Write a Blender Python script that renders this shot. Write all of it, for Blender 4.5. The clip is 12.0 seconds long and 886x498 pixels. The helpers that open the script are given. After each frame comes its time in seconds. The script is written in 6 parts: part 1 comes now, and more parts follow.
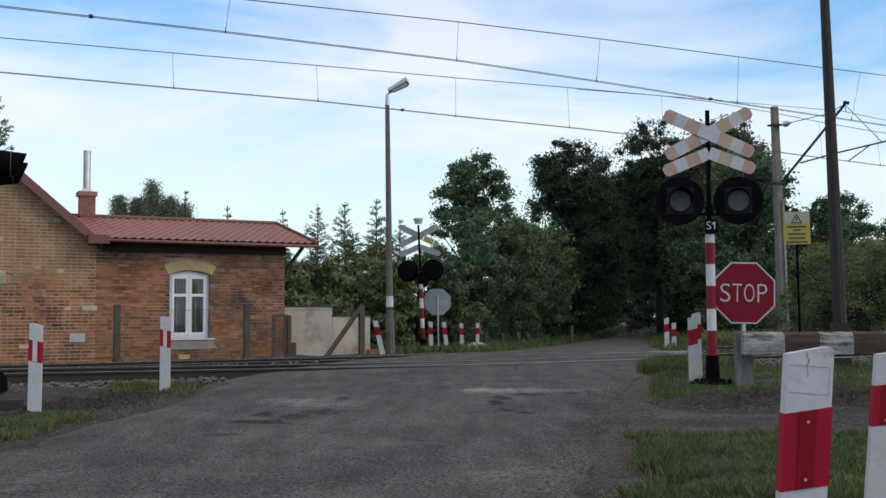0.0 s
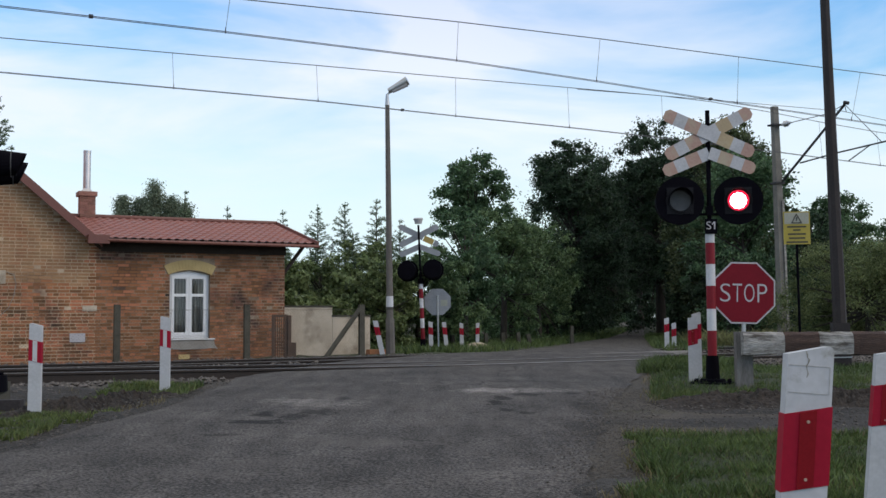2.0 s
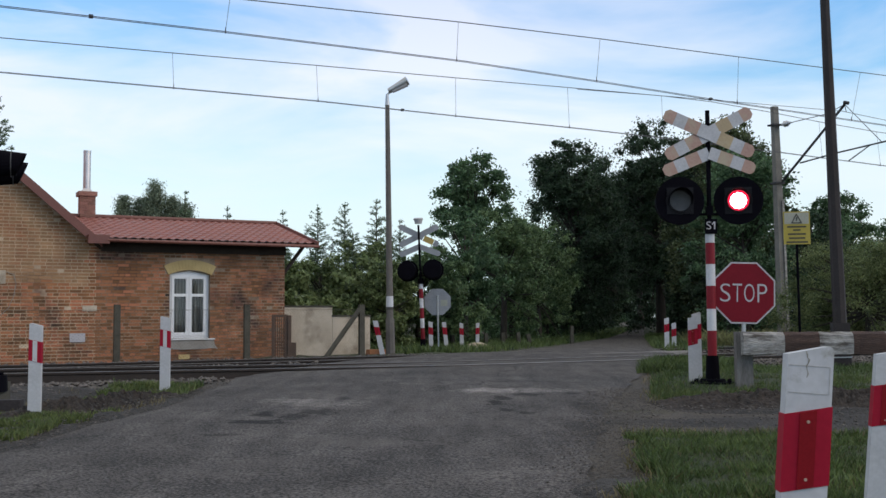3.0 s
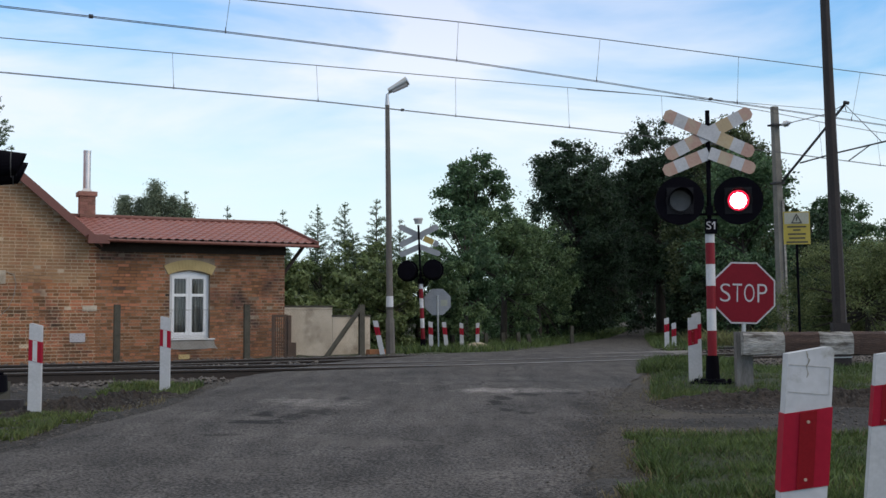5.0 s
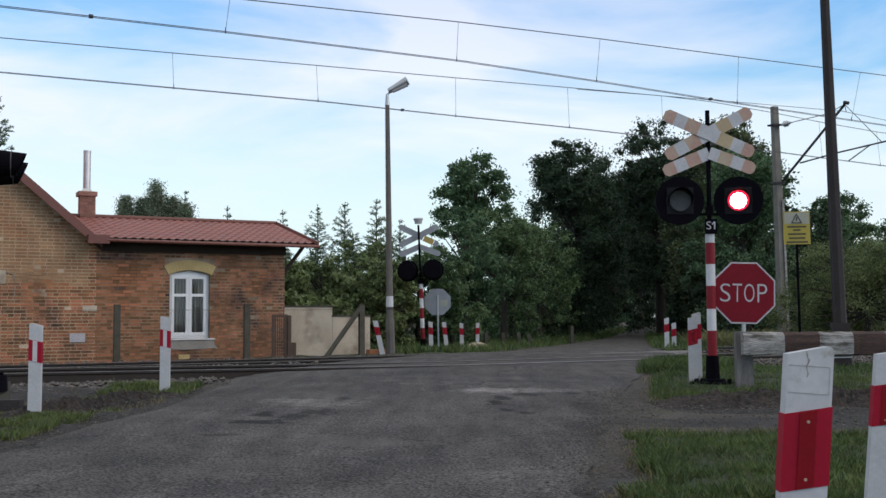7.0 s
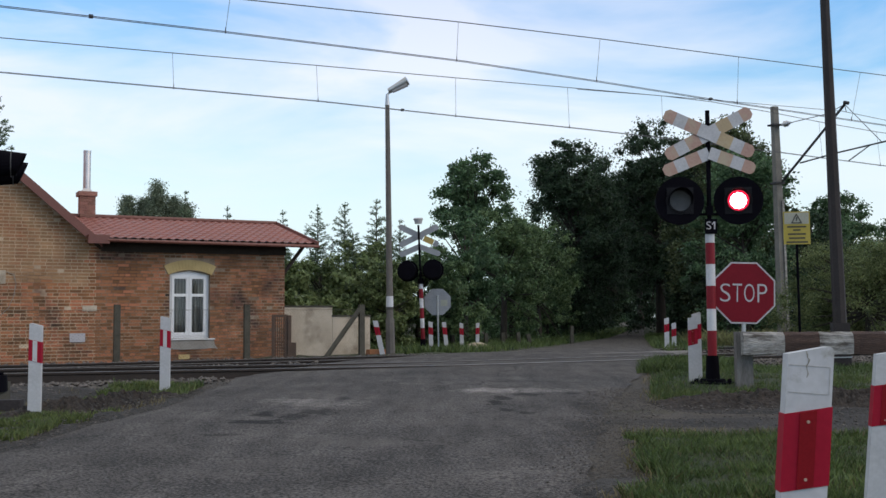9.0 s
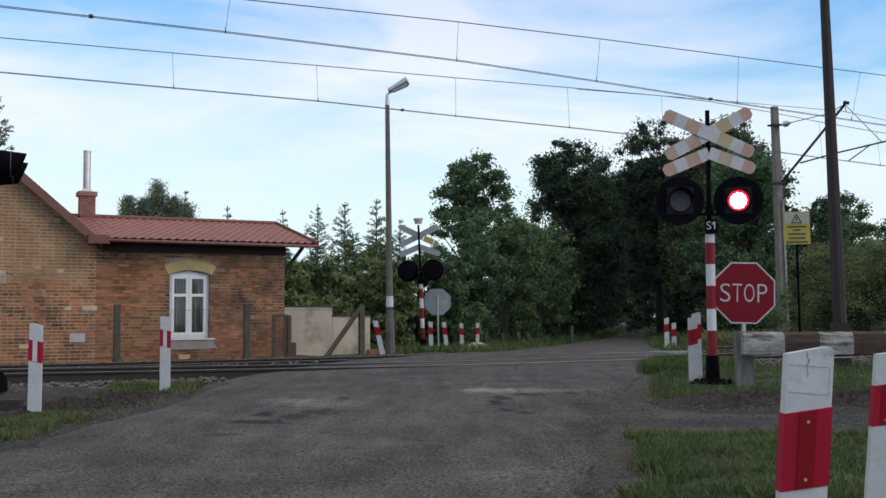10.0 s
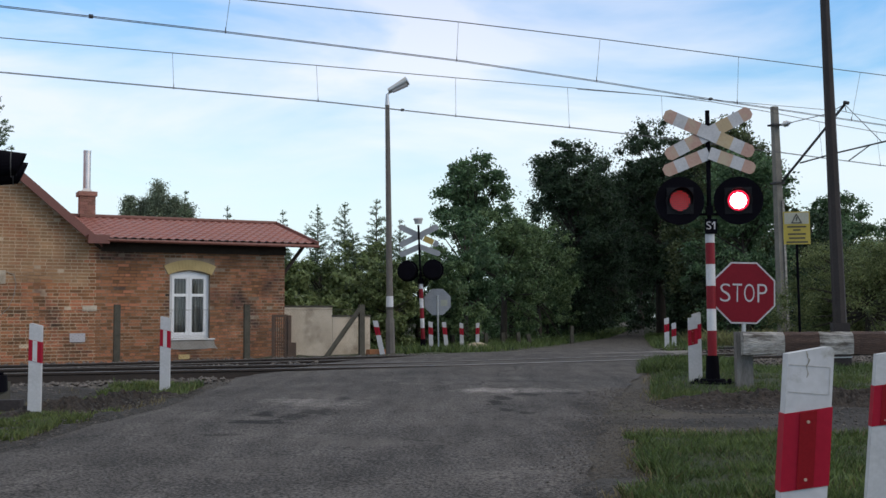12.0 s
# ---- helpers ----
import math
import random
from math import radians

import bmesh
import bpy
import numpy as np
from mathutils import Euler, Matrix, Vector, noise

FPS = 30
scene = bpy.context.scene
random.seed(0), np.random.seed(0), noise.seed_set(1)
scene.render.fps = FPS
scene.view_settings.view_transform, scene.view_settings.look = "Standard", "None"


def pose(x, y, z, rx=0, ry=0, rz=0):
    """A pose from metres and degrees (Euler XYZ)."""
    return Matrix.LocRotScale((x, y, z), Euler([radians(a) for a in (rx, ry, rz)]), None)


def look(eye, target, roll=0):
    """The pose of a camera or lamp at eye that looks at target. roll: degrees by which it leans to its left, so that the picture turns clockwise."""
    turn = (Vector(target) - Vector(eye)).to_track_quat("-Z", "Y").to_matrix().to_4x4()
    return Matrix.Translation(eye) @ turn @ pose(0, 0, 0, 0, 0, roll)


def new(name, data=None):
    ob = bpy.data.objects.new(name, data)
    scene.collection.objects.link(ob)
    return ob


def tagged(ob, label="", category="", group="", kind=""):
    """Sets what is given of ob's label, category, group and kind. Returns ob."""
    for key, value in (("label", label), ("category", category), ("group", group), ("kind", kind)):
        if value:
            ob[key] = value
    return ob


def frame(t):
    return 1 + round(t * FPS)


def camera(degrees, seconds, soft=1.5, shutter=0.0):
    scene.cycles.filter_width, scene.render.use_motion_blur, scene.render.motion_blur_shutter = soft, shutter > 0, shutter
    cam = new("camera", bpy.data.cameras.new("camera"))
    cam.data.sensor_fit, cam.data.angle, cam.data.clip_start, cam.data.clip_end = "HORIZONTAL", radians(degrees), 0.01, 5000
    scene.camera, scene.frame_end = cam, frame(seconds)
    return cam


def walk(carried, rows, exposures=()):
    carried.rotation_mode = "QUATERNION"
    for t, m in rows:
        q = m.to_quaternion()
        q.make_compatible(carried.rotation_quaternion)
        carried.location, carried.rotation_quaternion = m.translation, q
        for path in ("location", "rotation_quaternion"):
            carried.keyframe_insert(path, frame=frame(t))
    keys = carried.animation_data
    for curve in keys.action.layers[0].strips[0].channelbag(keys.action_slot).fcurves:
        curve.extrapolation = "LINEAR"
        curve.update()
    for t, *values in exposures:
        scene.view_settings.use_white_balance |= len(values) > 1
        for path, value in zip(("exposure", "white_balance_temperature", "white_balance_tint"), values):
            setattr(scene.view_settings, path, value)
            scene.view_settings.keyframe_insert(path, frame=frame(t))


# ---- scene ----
# camera: hand-high on a tripod, standing still
cam = camera(45, 12.0, soft=1.5)
EYE = Vector((0, 0, 1.05))
REST = look(EYE, EYE + Vector((0, math.cos(radians(3.72)), math.sin(radians(3.72)))), -0.4)
walk(cam, [(0, REST), (12, REST)], exposures=[(0, 0.0), (12, 0.0)])

# ---- world, sun ----
world = bpy.data.worlds.new("sky")
scene.world = world
world.use_nodes = True
wt = world.node_tree
wt.nodes.clear()


def sky_world():
    n, l = wt.nodes, wt.links
    out = n.new("ShaderNodeOutputWorld")
    bg = n.new("ShaderNodeBackground")
    bg.inputs["Strength"].default_value = 0.142
    sky = n.new("ShaderNodeTexSky")
    sky.sky_type = "NISHITA"
    sky.sun_disc = False
    sky.sun_elevation, sky.sun_rotation = radians(28.7), radians(110.8)
    sky.air_density, sky.dust_density, sky.ozone_density = 1.6, 0.3, 3.0
    tc = n.new("ShaderNodeTexCoord")
    mp = n.new("ShaderNodeMapping")
    mp.inputs["Scale"].default_value = (1.0, 1.0, 3.6)
    mp.inputs["Rotation"].default_value = (0.0, radians(9), 0.3)
    l.new(tc.outputs["Generated"], mp.inputs["Vector"])
    big = n.new("ShaderNodeTexNoise")
    big.inputs["Scale"].default_value, big.inputs["Detail"].default_value = 3.2, 6
    big.inputs["Roughness"].default_value, big.inputs["Distortion"].default_value = 0.52, 0.35
    l.new(mp.outputs[0], big.inputs["Vector"])
    ramp = n.new("ShaderNodeValToRGB")
    ramp.color_ramp.elements[0].position, ramp.color_ramp.elements[1].position = 0.38, 0.60
    l.new(big.outputs["Fac"], ramp.inputs["Fac"])
    # thin veil of cloud everywhere, denser towards the horizon
    sep = n.new("ShaderNodeSeparateXYZ")
    l.new(tc.outputs["Generated"], sep.inputs[0])
    low = n.new("ShaderNodeMapRange")
    low.inputs["From Min"].default_value, low.inputs["From Max"].default_value = 0.02, 0.34
    low.inputs["To Min"].default_value, low.inputs["To Max"].default_value = 0.92, 0.05
    l.new(sep.outputs["Z"], low.inputs["Value"])
    addn = n.new("ShaderNodeMath")
    addn.operation, addn.use_clamp = "MULTIPLY_ADD", True
    l.new(ramp.outputs["Color"], addn.inputs[0])
    addn.inputs[1].default_value = 0.6
    high = n.new("ShaderNodeMapRange")
    high.inputs["From Min"].default_value, high.inputs["From Max"].default_value = 0.34, 0.6
    high.inputs["To Min"].default_value, high.inputs["To Max"].default_value = 0.0, 0.85
    l.new(sep.outputs["Z"], high.inputs["Value"])
    both = n.new("ShaderNodeMath")
    both.operation = "ADD"
    l.new(low.outputs[0], both.inputs[0])
    l.new(high.outputs[0], both.inputs[1])
    east = n.new("ShaderNodeMapRange")
    east.inputs["From Min"].default_value, east.inputs["From Max"].default_value = 0.02, 0.36
    east.inputs["To Max"].default_value = 0.4
    l.new(sep.outputs["X"], east.inputs["Value"])
    thin = n.new("ShaderNodeMath")
    thin.operation = "MULTIPLY_ADD"
    l.new(east.outputs[0], thin.inputs[0])
    thin.inputs[1].default_value = -0.7
    l.new(both.outputs[0], thin.inputs[2])
    l.new(thin.outputs[0], addn.inputs[2])
    mix = n.new("ShaderNodeMix")
    mix.data_type = "RGBA"
    l.new(addn.outputs[0], mix.inputs["Factor"])
    lift = n.new("ShaderNodeMix")
    lift.data_type, lift.blend_type = "RGBA", "MULTIPLY"
    lift.inputs["Factor"].default_value = 1.0
    l.new(sky.outputs[0], lift.inputs["A"])
    lift.inputs["B"].default_value = (1.2, 1.25, 1.45, 1)
    deep = n.new("ShaderNodeHueSaturation")
    deep.inputs["Saturation"].default_value = 1.45
    l.new(lift.outputs["Result"], deep.inputs["Color"])
    l.new(deep.outputs["Color"], mix.inputs["A"])
    tone = n.new("ShaderNodeMapRange")
    tone.inputs["From Min"].default_value, tone.inputs["From Max"].default_value = 0.08, 0.27
    l.new(sep.outputs["Z"], tone.inputs["Value"])
    veil = n.new("ShaderNodeMix")
    veil.data_type = "RGBA"
    most = n.new("ShaderNodeMath")
    most.operation = "MAXIMUM"
    l.new(tone.outputs[0], most.inputs[0])
    l.new(east.outputs[0], most.inputs[1])
    l.new(most.outputs[0], veil.inputs["Factor"])
    veil.inputs["A"].default_value, veil.inputs["B"].default_value = (5.7, 6.95, 7.4, 1), (6.35, 6.6, 7.6, 1)
    deck = n.new("ShaderNodeMapRange")
    deck.inputs["From Min"].default_value, deck.inputs["From Max"].default_value = 0.34, 0.55
    l.new(sep.outputs["Z"], deck.inputs["Value"])
    over = n.new("ShaderNodeMix")
    over.data_type = "RGBA"
    l.new(deck.outputs[0], over.inputs["Factor"])
    l.new(veil.outputs["Result"], over.inputs["A"])
    over.inputs["B"].default_value = (6.0, 6.05, 6.1, 1)
    l.new(over.outputs["Result"], mix.inputs["B"])
    l.new(mix.outputs["Result"], bg.inputs["Color"])
    l.new(bg.outputs[0], out.inputs["Surface"])


sky_world()
sun = new("sun", bpy.data.lights.new("sun", "SUN"))
sun.data.energy, sun.data.angle, sun.data.color = 0.9, radians(28), (1.0, 0.80, 0.57)
sun.matrix_world = look((58, -22, 34), (0, 0, 0))

# ---- the two directions of the place: along the railway (u) and across it (v) ----
TURN = 28.6
TR = pose(0, 0, 0, 0, 0, TURN)
DU = Vector((math.cos(radians(TURN)), math.sin(radians(TURN)), 0))
DV = Vector((-math.sin(radians(TURN)), math.cos(radians(TURN)), 0))
TRACKS = (16.6, 20.9)
RAIL_TOP = 0.262


# ---- materials ----
def surf(name, a, b, rough=0.8, grain=1.5, metal=0.0, scale=6.0, fine=60.0, bump=0.25, depth=0.01, spread=0.0, island=False, spec=0.5, stain=None, stain_scale=1.2, stain_at=0.6, stretch=(1, 1, 1)):
    """Base colour between a and b by noise at two sizes, with fine relief; spread: change of value from piece to piece."""
    m = bpy.data.materials.new(name)
    m.use_nodes = True
    n, l = m.node_tree.nodes, m.node_tree.links
    p = n["Principled BSDF"]
    p.inputs["Metallic"].default_value = metal
    p.inputs["Specular IOR Level"].default_value = spec
    tc = n.new("ShaderNodeTexCoord")
    mp = n.new("ShaderNodeMapping")
    mp.inputs["Scale"].default_value = stretch
    l.new(tc.outputs["Object"], mp.inputs["Vector"])
    n1 = n.new("ShaderNodeTexNoise")
    n1.inputs["Scale"].default_value, n1.inputs["Detail"].default_value = scale, 5
    n2 = n.new("ShaderNodeTexNoise")
    n2.inputs["Scale"].default_value, n2.inputs["Detail"].default_value = fine, 4
    for k in (n1, n2):
        l.new(mp.outputs[0], k.inputs["Vector"])
    av = n.new("ShaderNodeMath")
    av.operation = "MULTIPLY_ADD"
    l.new(n2.outputs["Fac"], av.inputs[0])
    av.inputs[1].default_value = grain
    hv = n.new("ShaderNodeMath")
    hv.operation = "MULTIPLY_ADD"
    l.new(n1.outputs["Fac"], hv.inputs[0])
    hv.inputs[1].default_value, hv.inputs[2].default_value = 1.6, -0.3 - 0.5 * grain
    l.new(hv.outputs[0], av.inputs[2])
    mx = n.new("ShaderNodeMix")
    mx.data_type = "RGBA"
    mx.clamp_factor = True
    l.new(av.outputs[0], mx.inputs["Factor"])
    mx.inputs["A"].default_value, mx.inputs["B"].default_value = (*a, 1), (*b, 1)
    col = mx.outputs["Result"]
    if stain:
        n3 = n.new("ShaderNodeTexNoise")
        n3.inputs["Scale"].default_value, n3.inputs["Detail"].default_value, n3.inputs["Roughness"].default_value = stain_scale, 8, 0.65
        l.new(mp.outputs[0], n3.inputs["Vector"])
        rp = n.new("ShaderNodeValToRGB")
        rp.color_ramp.elements[0].position, rp.color_ramp.elements[1].position = stain_at - 0.06, stain_at + 0.1
        l.new(n3.outputs["Fac"], rp.inputs["Fac"])
        m3 = n.new("ShaderNodeMix")
        m3.data_type = "RGBA"
        l.new(rp.outputs["Color"], m3.inputs["Factor"])
        l.new(col, m3.inputs["A"])
        m3.inputs["B"].default_value = (*stain, 1)
        col = m3.outputs["Result"]
    if spread:
        src = n.new("ShaderNodeNewGeometry").outputs["Random Per Island"] if island else n.new("ShaderNodeObjectInfo").outputs["Random"]
        mr = n.new("ShaderNodeMapRange")
        l.new(src, mr.inputs["Value"])
        mr.inputs["To Min"].default_value, mr.inputs["To Max"].default_value = 1 - spread, 1 + spread
        hs = n.new("ShaderNodeHueSaturation")
        l.new(mr.outputs[0], hs.inputs["Value"])
        mh = n.new("ShaderNodeMapRange")
        l.new(src, mh.inputs["Value"])
        mh.inputs["To Min"].default_value, mh.inputs["To Max"].default_value = 0.5 + spread * 0.02, 0.5 - spread * 0.02
        l.new(mh.outputs[0], hs.inputs["Hue"])
        l.new(col, hs.inputs["Color"])
        col = hs.outputs["Color"]
    l.new(col, p.inputs["Base Color"])
    rr = n.new("ShaderNodeMapRange")
    l.new(n1.outputs["Fac"], rr.inputs["Value"])
    rr.inputs["To Min"].default_value, rr.inputs["To Max"].default_value = max(0.02, rough - 0.12), min(1, rough + 0.12)
    l.new(rr.outputs[0], p.inputs["Roughness"])
    if bump:
        bp = n.new("ShaderNodeBump")
        bp.inputs["Strength"].default_value, bp.inputs["Distance"].default_value = bump, depth
        l.new(av.outputs[0], bp.inputs["Height"])
        l.new(bp.outputs[0], p.inputs["Normal"])
    return m


def leaf_mat(name, a, b, trans=0.42):
    m = surf(name, a, b, 0.5, grain=1.5, scale=0.5, fine=2.2, bump=0, spread=0.58, island=True, spec=0.35)
    n, l = m.node_tree.nodes, m.node_tree.links
    p = n["Principled BSDF"]
    col = p.inputs["Base Color"].links[0].from_socket
    tl = n.new("ShaderNodeBsdfTranslucent")
    l.new(col, tl.inputs["Color"])
    ms = n.new("ShaderNodeMixShader")
    ms.inputs[0].default_value = trans
    l.new(p.outputs[0], ms.inputs[1])
    l.new(tl.outputs[0], ms.inputs[2])
    l.new(ms.outputs[0], n["Material Output"].inputs["Surface"])
    return m


def glow(name, color, strength):
    m = bpy.data.materials.new(name)
    m.use_nodes = True
    p = m.node_tree.nodes["Principled BSDF"]
    p.inputs["Base Color"].default_value = (*[c * 0.2 for c in color], 1)
    p.inputs["Emission Color"].default_value = (*color, 1)
    p.inputs["Emission Strength"].default_value = strength
    return m


def glass_mat(name):
    m = bpy.data.materials.new(name)
    m.use_nodes = True
    p = m.node_tree.nodes["Principled BSDF"]
    p.inputs["Base Color"].default_value = (0.9, 0.95, 0.95, 1)
    p.inputs["Roughness"].default_value = 0.03
    p.inputs["Transmission Weight"].default_value = 1.0
    p.inputs["IOR"].default_value = 1.45
    return m


M = {}
M["asphalt"] = surf("asphalt", (0.031, 0.0285, 0.028), (0.132, 0.121, 0.115), 0.92, grain=5.0, scale=1.1, fine=48, bump=0.7, depth=0.01, stain=(0.11, 0.10, 0.094), stain_scale=0.8, stain_at=0.62, spec=0.25)
M["soil"] = surf("soil", (0.03, 0.026, 0.021), (0.10, 0.085, 0.068), 0.95, grain=2.2, scale=1.6, fine=24, bump=0.9, depth=0.03, stain=(0.05, 0.05, 0.022), stain_scale=0.5, stain_at=0.62)
M["dirt"] = surf("trodden_dirt", (0.010, 0.0092, 0.0084), (0.060, 0.054, 0.049), 0.95, grain=2.4, scale=2.2, fine=26, bump=1.0, depth=0.03, stain=(0.022, 0.017, 0.014), stain_scale=1.6, stain_at=0.58)
M["turf"] = surf("turf", (0.015, 0.02, 0.008), (0.045, 0.058, 0.02), 0.95, scale=2.0, fine=40, bump=0.8, depth=0.02, stain=(0.035, 0.03, 0.02), stain_scale=1.4, stain_at=0.62)
M["grass"] = leaf_mat("grass_blades", (0.042, 0.074, 0.022), (0.12, 0.165, 0.052), 0.3)
M["drygrass"] = leaf_mat("dry_grass", (0.12, 0.135, 0.052), (0.22, 0.22, 0.10), 0.25)
M["ballast"] = surf("ballast_stone", (0.05, 0.043, 0.04), (0.16, 0.14, 0.125), 0.9, scale=4, fine=30, bump=0.4, spread=0.4, island=True)
M["sleeper"] = surf("old_sleeper", (0.03, 0.025, 0.021), (0.09, 0.078, 0.066), 0.9, scale=5, fine=40, bump=0.5, spread=0.2)
M["rail_side"] = surf("rusty_rail", (0.016, 0.0125, 0.011), (0.042, 0.031, 0.026), 0.85, scale=8, fine=60, bump=0.3)
M["rail_top"] = surf("polished_rail", (0.20, 0.195, 0.195), (0.34, 0.33, 0.33), 0.5, metal=1.0, scale=5, fine=80, bump=0.05)
M["brick"] = surf("house_brick", (0.20, 0.084, 0.039), (0.41, 0.180, 0.081), 0.9, scale=3, fine=70, bump=0.5, depth=0.004, spread=0.48, stain=(0.12, 0.055, 0.036), stain_scale=0.9, stain_at=0.6)
M["brick_rest"] = surf("house_brick_joined", (0.205, 0.084, 0.038), (0.43, 0.185, 0.082), 0.9, scale=3, fine=70, bump=0.5, depth=0.004, spread=0.48, island=True, stain=(0.10, 0.045, 0.030), stain_scale=0.9, stain_at=0.55)
M["brick_wing"] = surf("wing_brick", (0.185, 0.081, 0.040), (0.39, 0.175, 0.081), 0.9, scale=3, fine=70, bump=0.5, depth=0.004, spread=0.45, island=True, stain=(0.07, 0.037, 0.028), stain_scale=0.9, stain_at=0.54)
M["mortar_dark"] = surf("sooty_mortar", (0.21, 0.148, 0.102), (0.50, 0.39, 0.285), 0.95, scale=2.0, fine=50, bump=0.5, depth=0.006, stain=(0.10, 0.06, 0.042), stain_scale=0.7, stain_at=0.5)
M["brick_yellow"] = surf("gable_brick", (0.26, 0.142, 0.072), (0.41, 0.242, 0.126), 0.9, scale=3, fine=70, bump=0.5, depth=0.004, spread=0.17, island=True, stain=(0.26, 0.11, 0.05), stain_scale=1.2, stain_at=0.62)
M["mortar"] = surf("lime_mortar", (0.40, 0.295, 0.20), (0.66, 0.52, 0.375), 0.95, scale=2.0, fine=50, bump=0.5, depth=0.006, stain=(0.20, 0.12, 0.08), stain_scale=0.7, stain_at=0.58)
M["lintel"] = surf("yellow_brick", (0.46, 0.33, 0.14), (0.60, 0.46, 0.22), 0.85, scale=4, fine=60, bump=0.3)
M["roof"] = surf("red_roof_sheet", (0.20, 0.062, 0.048), (0.29, 0.10, 0.075), 0.5, scale=1.4, fine=30, bump=0.1, stain=(0.17, 0.075, 0.06), stain_scale=2.2, stain_at=0.62)
M["trim"] = surf("brown_red_trim", (0.13, 0.045, 0.034), (0.19, 0.07, 0.052), 0.5, scale=2, fine=30, bump=0.1)
M["soffit"] = surf("dark_soffit_boards", (0.022, 0.016, 0.013), (0.05, 0.036, 0.028), 0.85, scale=3, fine=40, bump=0.3)
M["white_frame"] = surf("white_window_frame", (0.76, 0.77, 0.78), (0.84, 0.85, 0.86), 0.35, scale=4, fine=60, bump=0.03)
M["glass"] = glass_mat("window_glass")
M["curtain"] = surf("net_curtain", (0.05, 0.053, 0.055), (0.20, 0.207, 0.21), 0.9, scale=10, fine=40, bump=0.2, stretch=(3, 3, 0.25))
M["room"] = surf("dim_room", (0.05, 0.048, 0.045), (0.09, 0.085, 0.08), 0.9, scale=2, fine=20, bump=0)
M["render"] = surf("grey_cement_render", (0.22, 0.20, 0.18), (0.38, 0.36, 0.33), 0.9, scale=3, fine=40, bump=0.5, stain=(0.16, 0.12, 0.09), stain_scale=2, stain_at=0.6)
M["pale_wall"] = surf("pale_concrete_wall", (0.40, 0.33, 0.25), (0.64, 0.55, 0.44), 0.9, scale=1.8, fine=30, bump=0.4, stain=(0.26, 0.21, 0.155), stain_scale=1.6, stain_at=0.56)
M["concrete"] = surf("weathered_concrete", (0.10, 0.095, 0.085), (0.21, 0.20, 0.18), 0.9, scale=2.5, fine=50, bump=0.4, stain=(0.10, 0.095, 0.085), stain_scale=1.6, stain_at=0.6)
M["mossy"] = surf("mossy_concrete", (0.038, 0.035, 0.026), (0.092, 0.085, 0.066), 0.92, scale=5, fine=50, bump=0.4)
M["mast"] = surf("dark_painted_mast", (0.022, 0.018, 0.019), (0.05, 0.043, 0.043), 0.75, spec=0.25, scale=2, fine=50, bump=0.2, stain=(0.10, 0.085, 0.075), stain_scale=2, stain_at=0.68)
M["steel"] = surf("galvanised_steel", (0.36, 0.37, 0.38), (0.52, 0.53, 0.54), 0.42, metal=0.85, scale=5, fine=60, bump=0.1)
M["bright_steel"] = surf("stainless_pipe", (0.6, 0.57, 0.56), (0.76, 0.73, 0.72), 0.48, metal=1.0, scale=4, fine=60, bump=0.05)
M["black"] = surf("matt_black_paint", (0.0025, 0.0022, 0.004), (0.006, 0.0055, 0.009), 0.85, scale=4, fine=60, bump=0.1, spec=0.05)
M["blackish"] = surf("black_plate", (0.006, 0.006, 0.008), (0.014, 0.014, 0.017), 0.6, scale=4, fine=60, bump=0.1, spec=0.15)
M["wire"] = surf("dark_wire", (0.02, 0.02, 0.023), (0.05, 0.05, 0.055), 0.6, metal=0.4, scale=5, fine=40, bump=0)
M["copper"] = surf("weathered_copper_wire", (0.06, 0.06, 0.07), (0.12, 0.12, 0.13), 0.5, metal=0.3, scale=5, fine=40, bump=0)
M["white_paint"] = surf("white_plastic", (0.42, 0.42, 0.43), (0.54, 0.54, 0.555), 0.5, spec=0.3, scale=4, fine=40, bump=0.08, depth=0.003, stain=(0.24, 0.225, 0.18), stain_scale=9, stain_at=0.66)
M["greyer_white"] = surf("greyer_white_plastic", (0.26, 0.25, 0.23), (0.40, 0.39, 0.37), 0.6, scale=20, fine=60, bump=0.1)
M["grime"] = surf("grime", (0.16, 0.145, 0.115), (0.40, 0.385, 0.35), 0.9, scale=60, fine=150, bump=0.1)
M["red_film"] = surf("red_reflective_film", (0.27, 0.006, 0.022), (0.35, 0.010, 0.030), 0.45, spec=0.15, scale=4, fine=60, bump=0.05, depth=0.002)
M["red_reflector"] = surf("deep_red_reflector", (0.17, 0.004, 0.008), (0.24, 0.007, 0.013), 0.4, spec=0.15, scale=6, fine=150, bump=0.15, depth=0.001)
M["pale_reflector"] = surf("silver_reflector", (0.46, 0.45, 0.46), (0.58, 0.57, 0.58), 0.4, scale=6, fine=150, bump=0.15, depth=0.001)
M["post_red"] = surf("red_post_paint", (0.17, 0.010, 0.018), (0.235, 0.016, 0.026), 0.5, spec=0.2, scale=6, fine=60, bump=0.1)
M["post_white"] = surf("white_post_paint", (0.50, 0.50, 0.52), (0.62, 0.62, 0.64), 0.5, scale=6, fine=60, bump=0.1)
M["board_white"] = surf("weathered_white_board", (0.38, 0.38, 0.40), (0.52, 0.52, 0.54), 0.6, scale=5, fine=40, bump=0.1)
M["board_faded"] = surf("faded_red_board", (0.36, 0.21, 0.17), (0.46, 0.31, 0.25), 0.6, scale=4, fine=40, bump=0.1, stain=(0.42, 0.35, 0.25), stain_scale=3, stain_at=0.55)
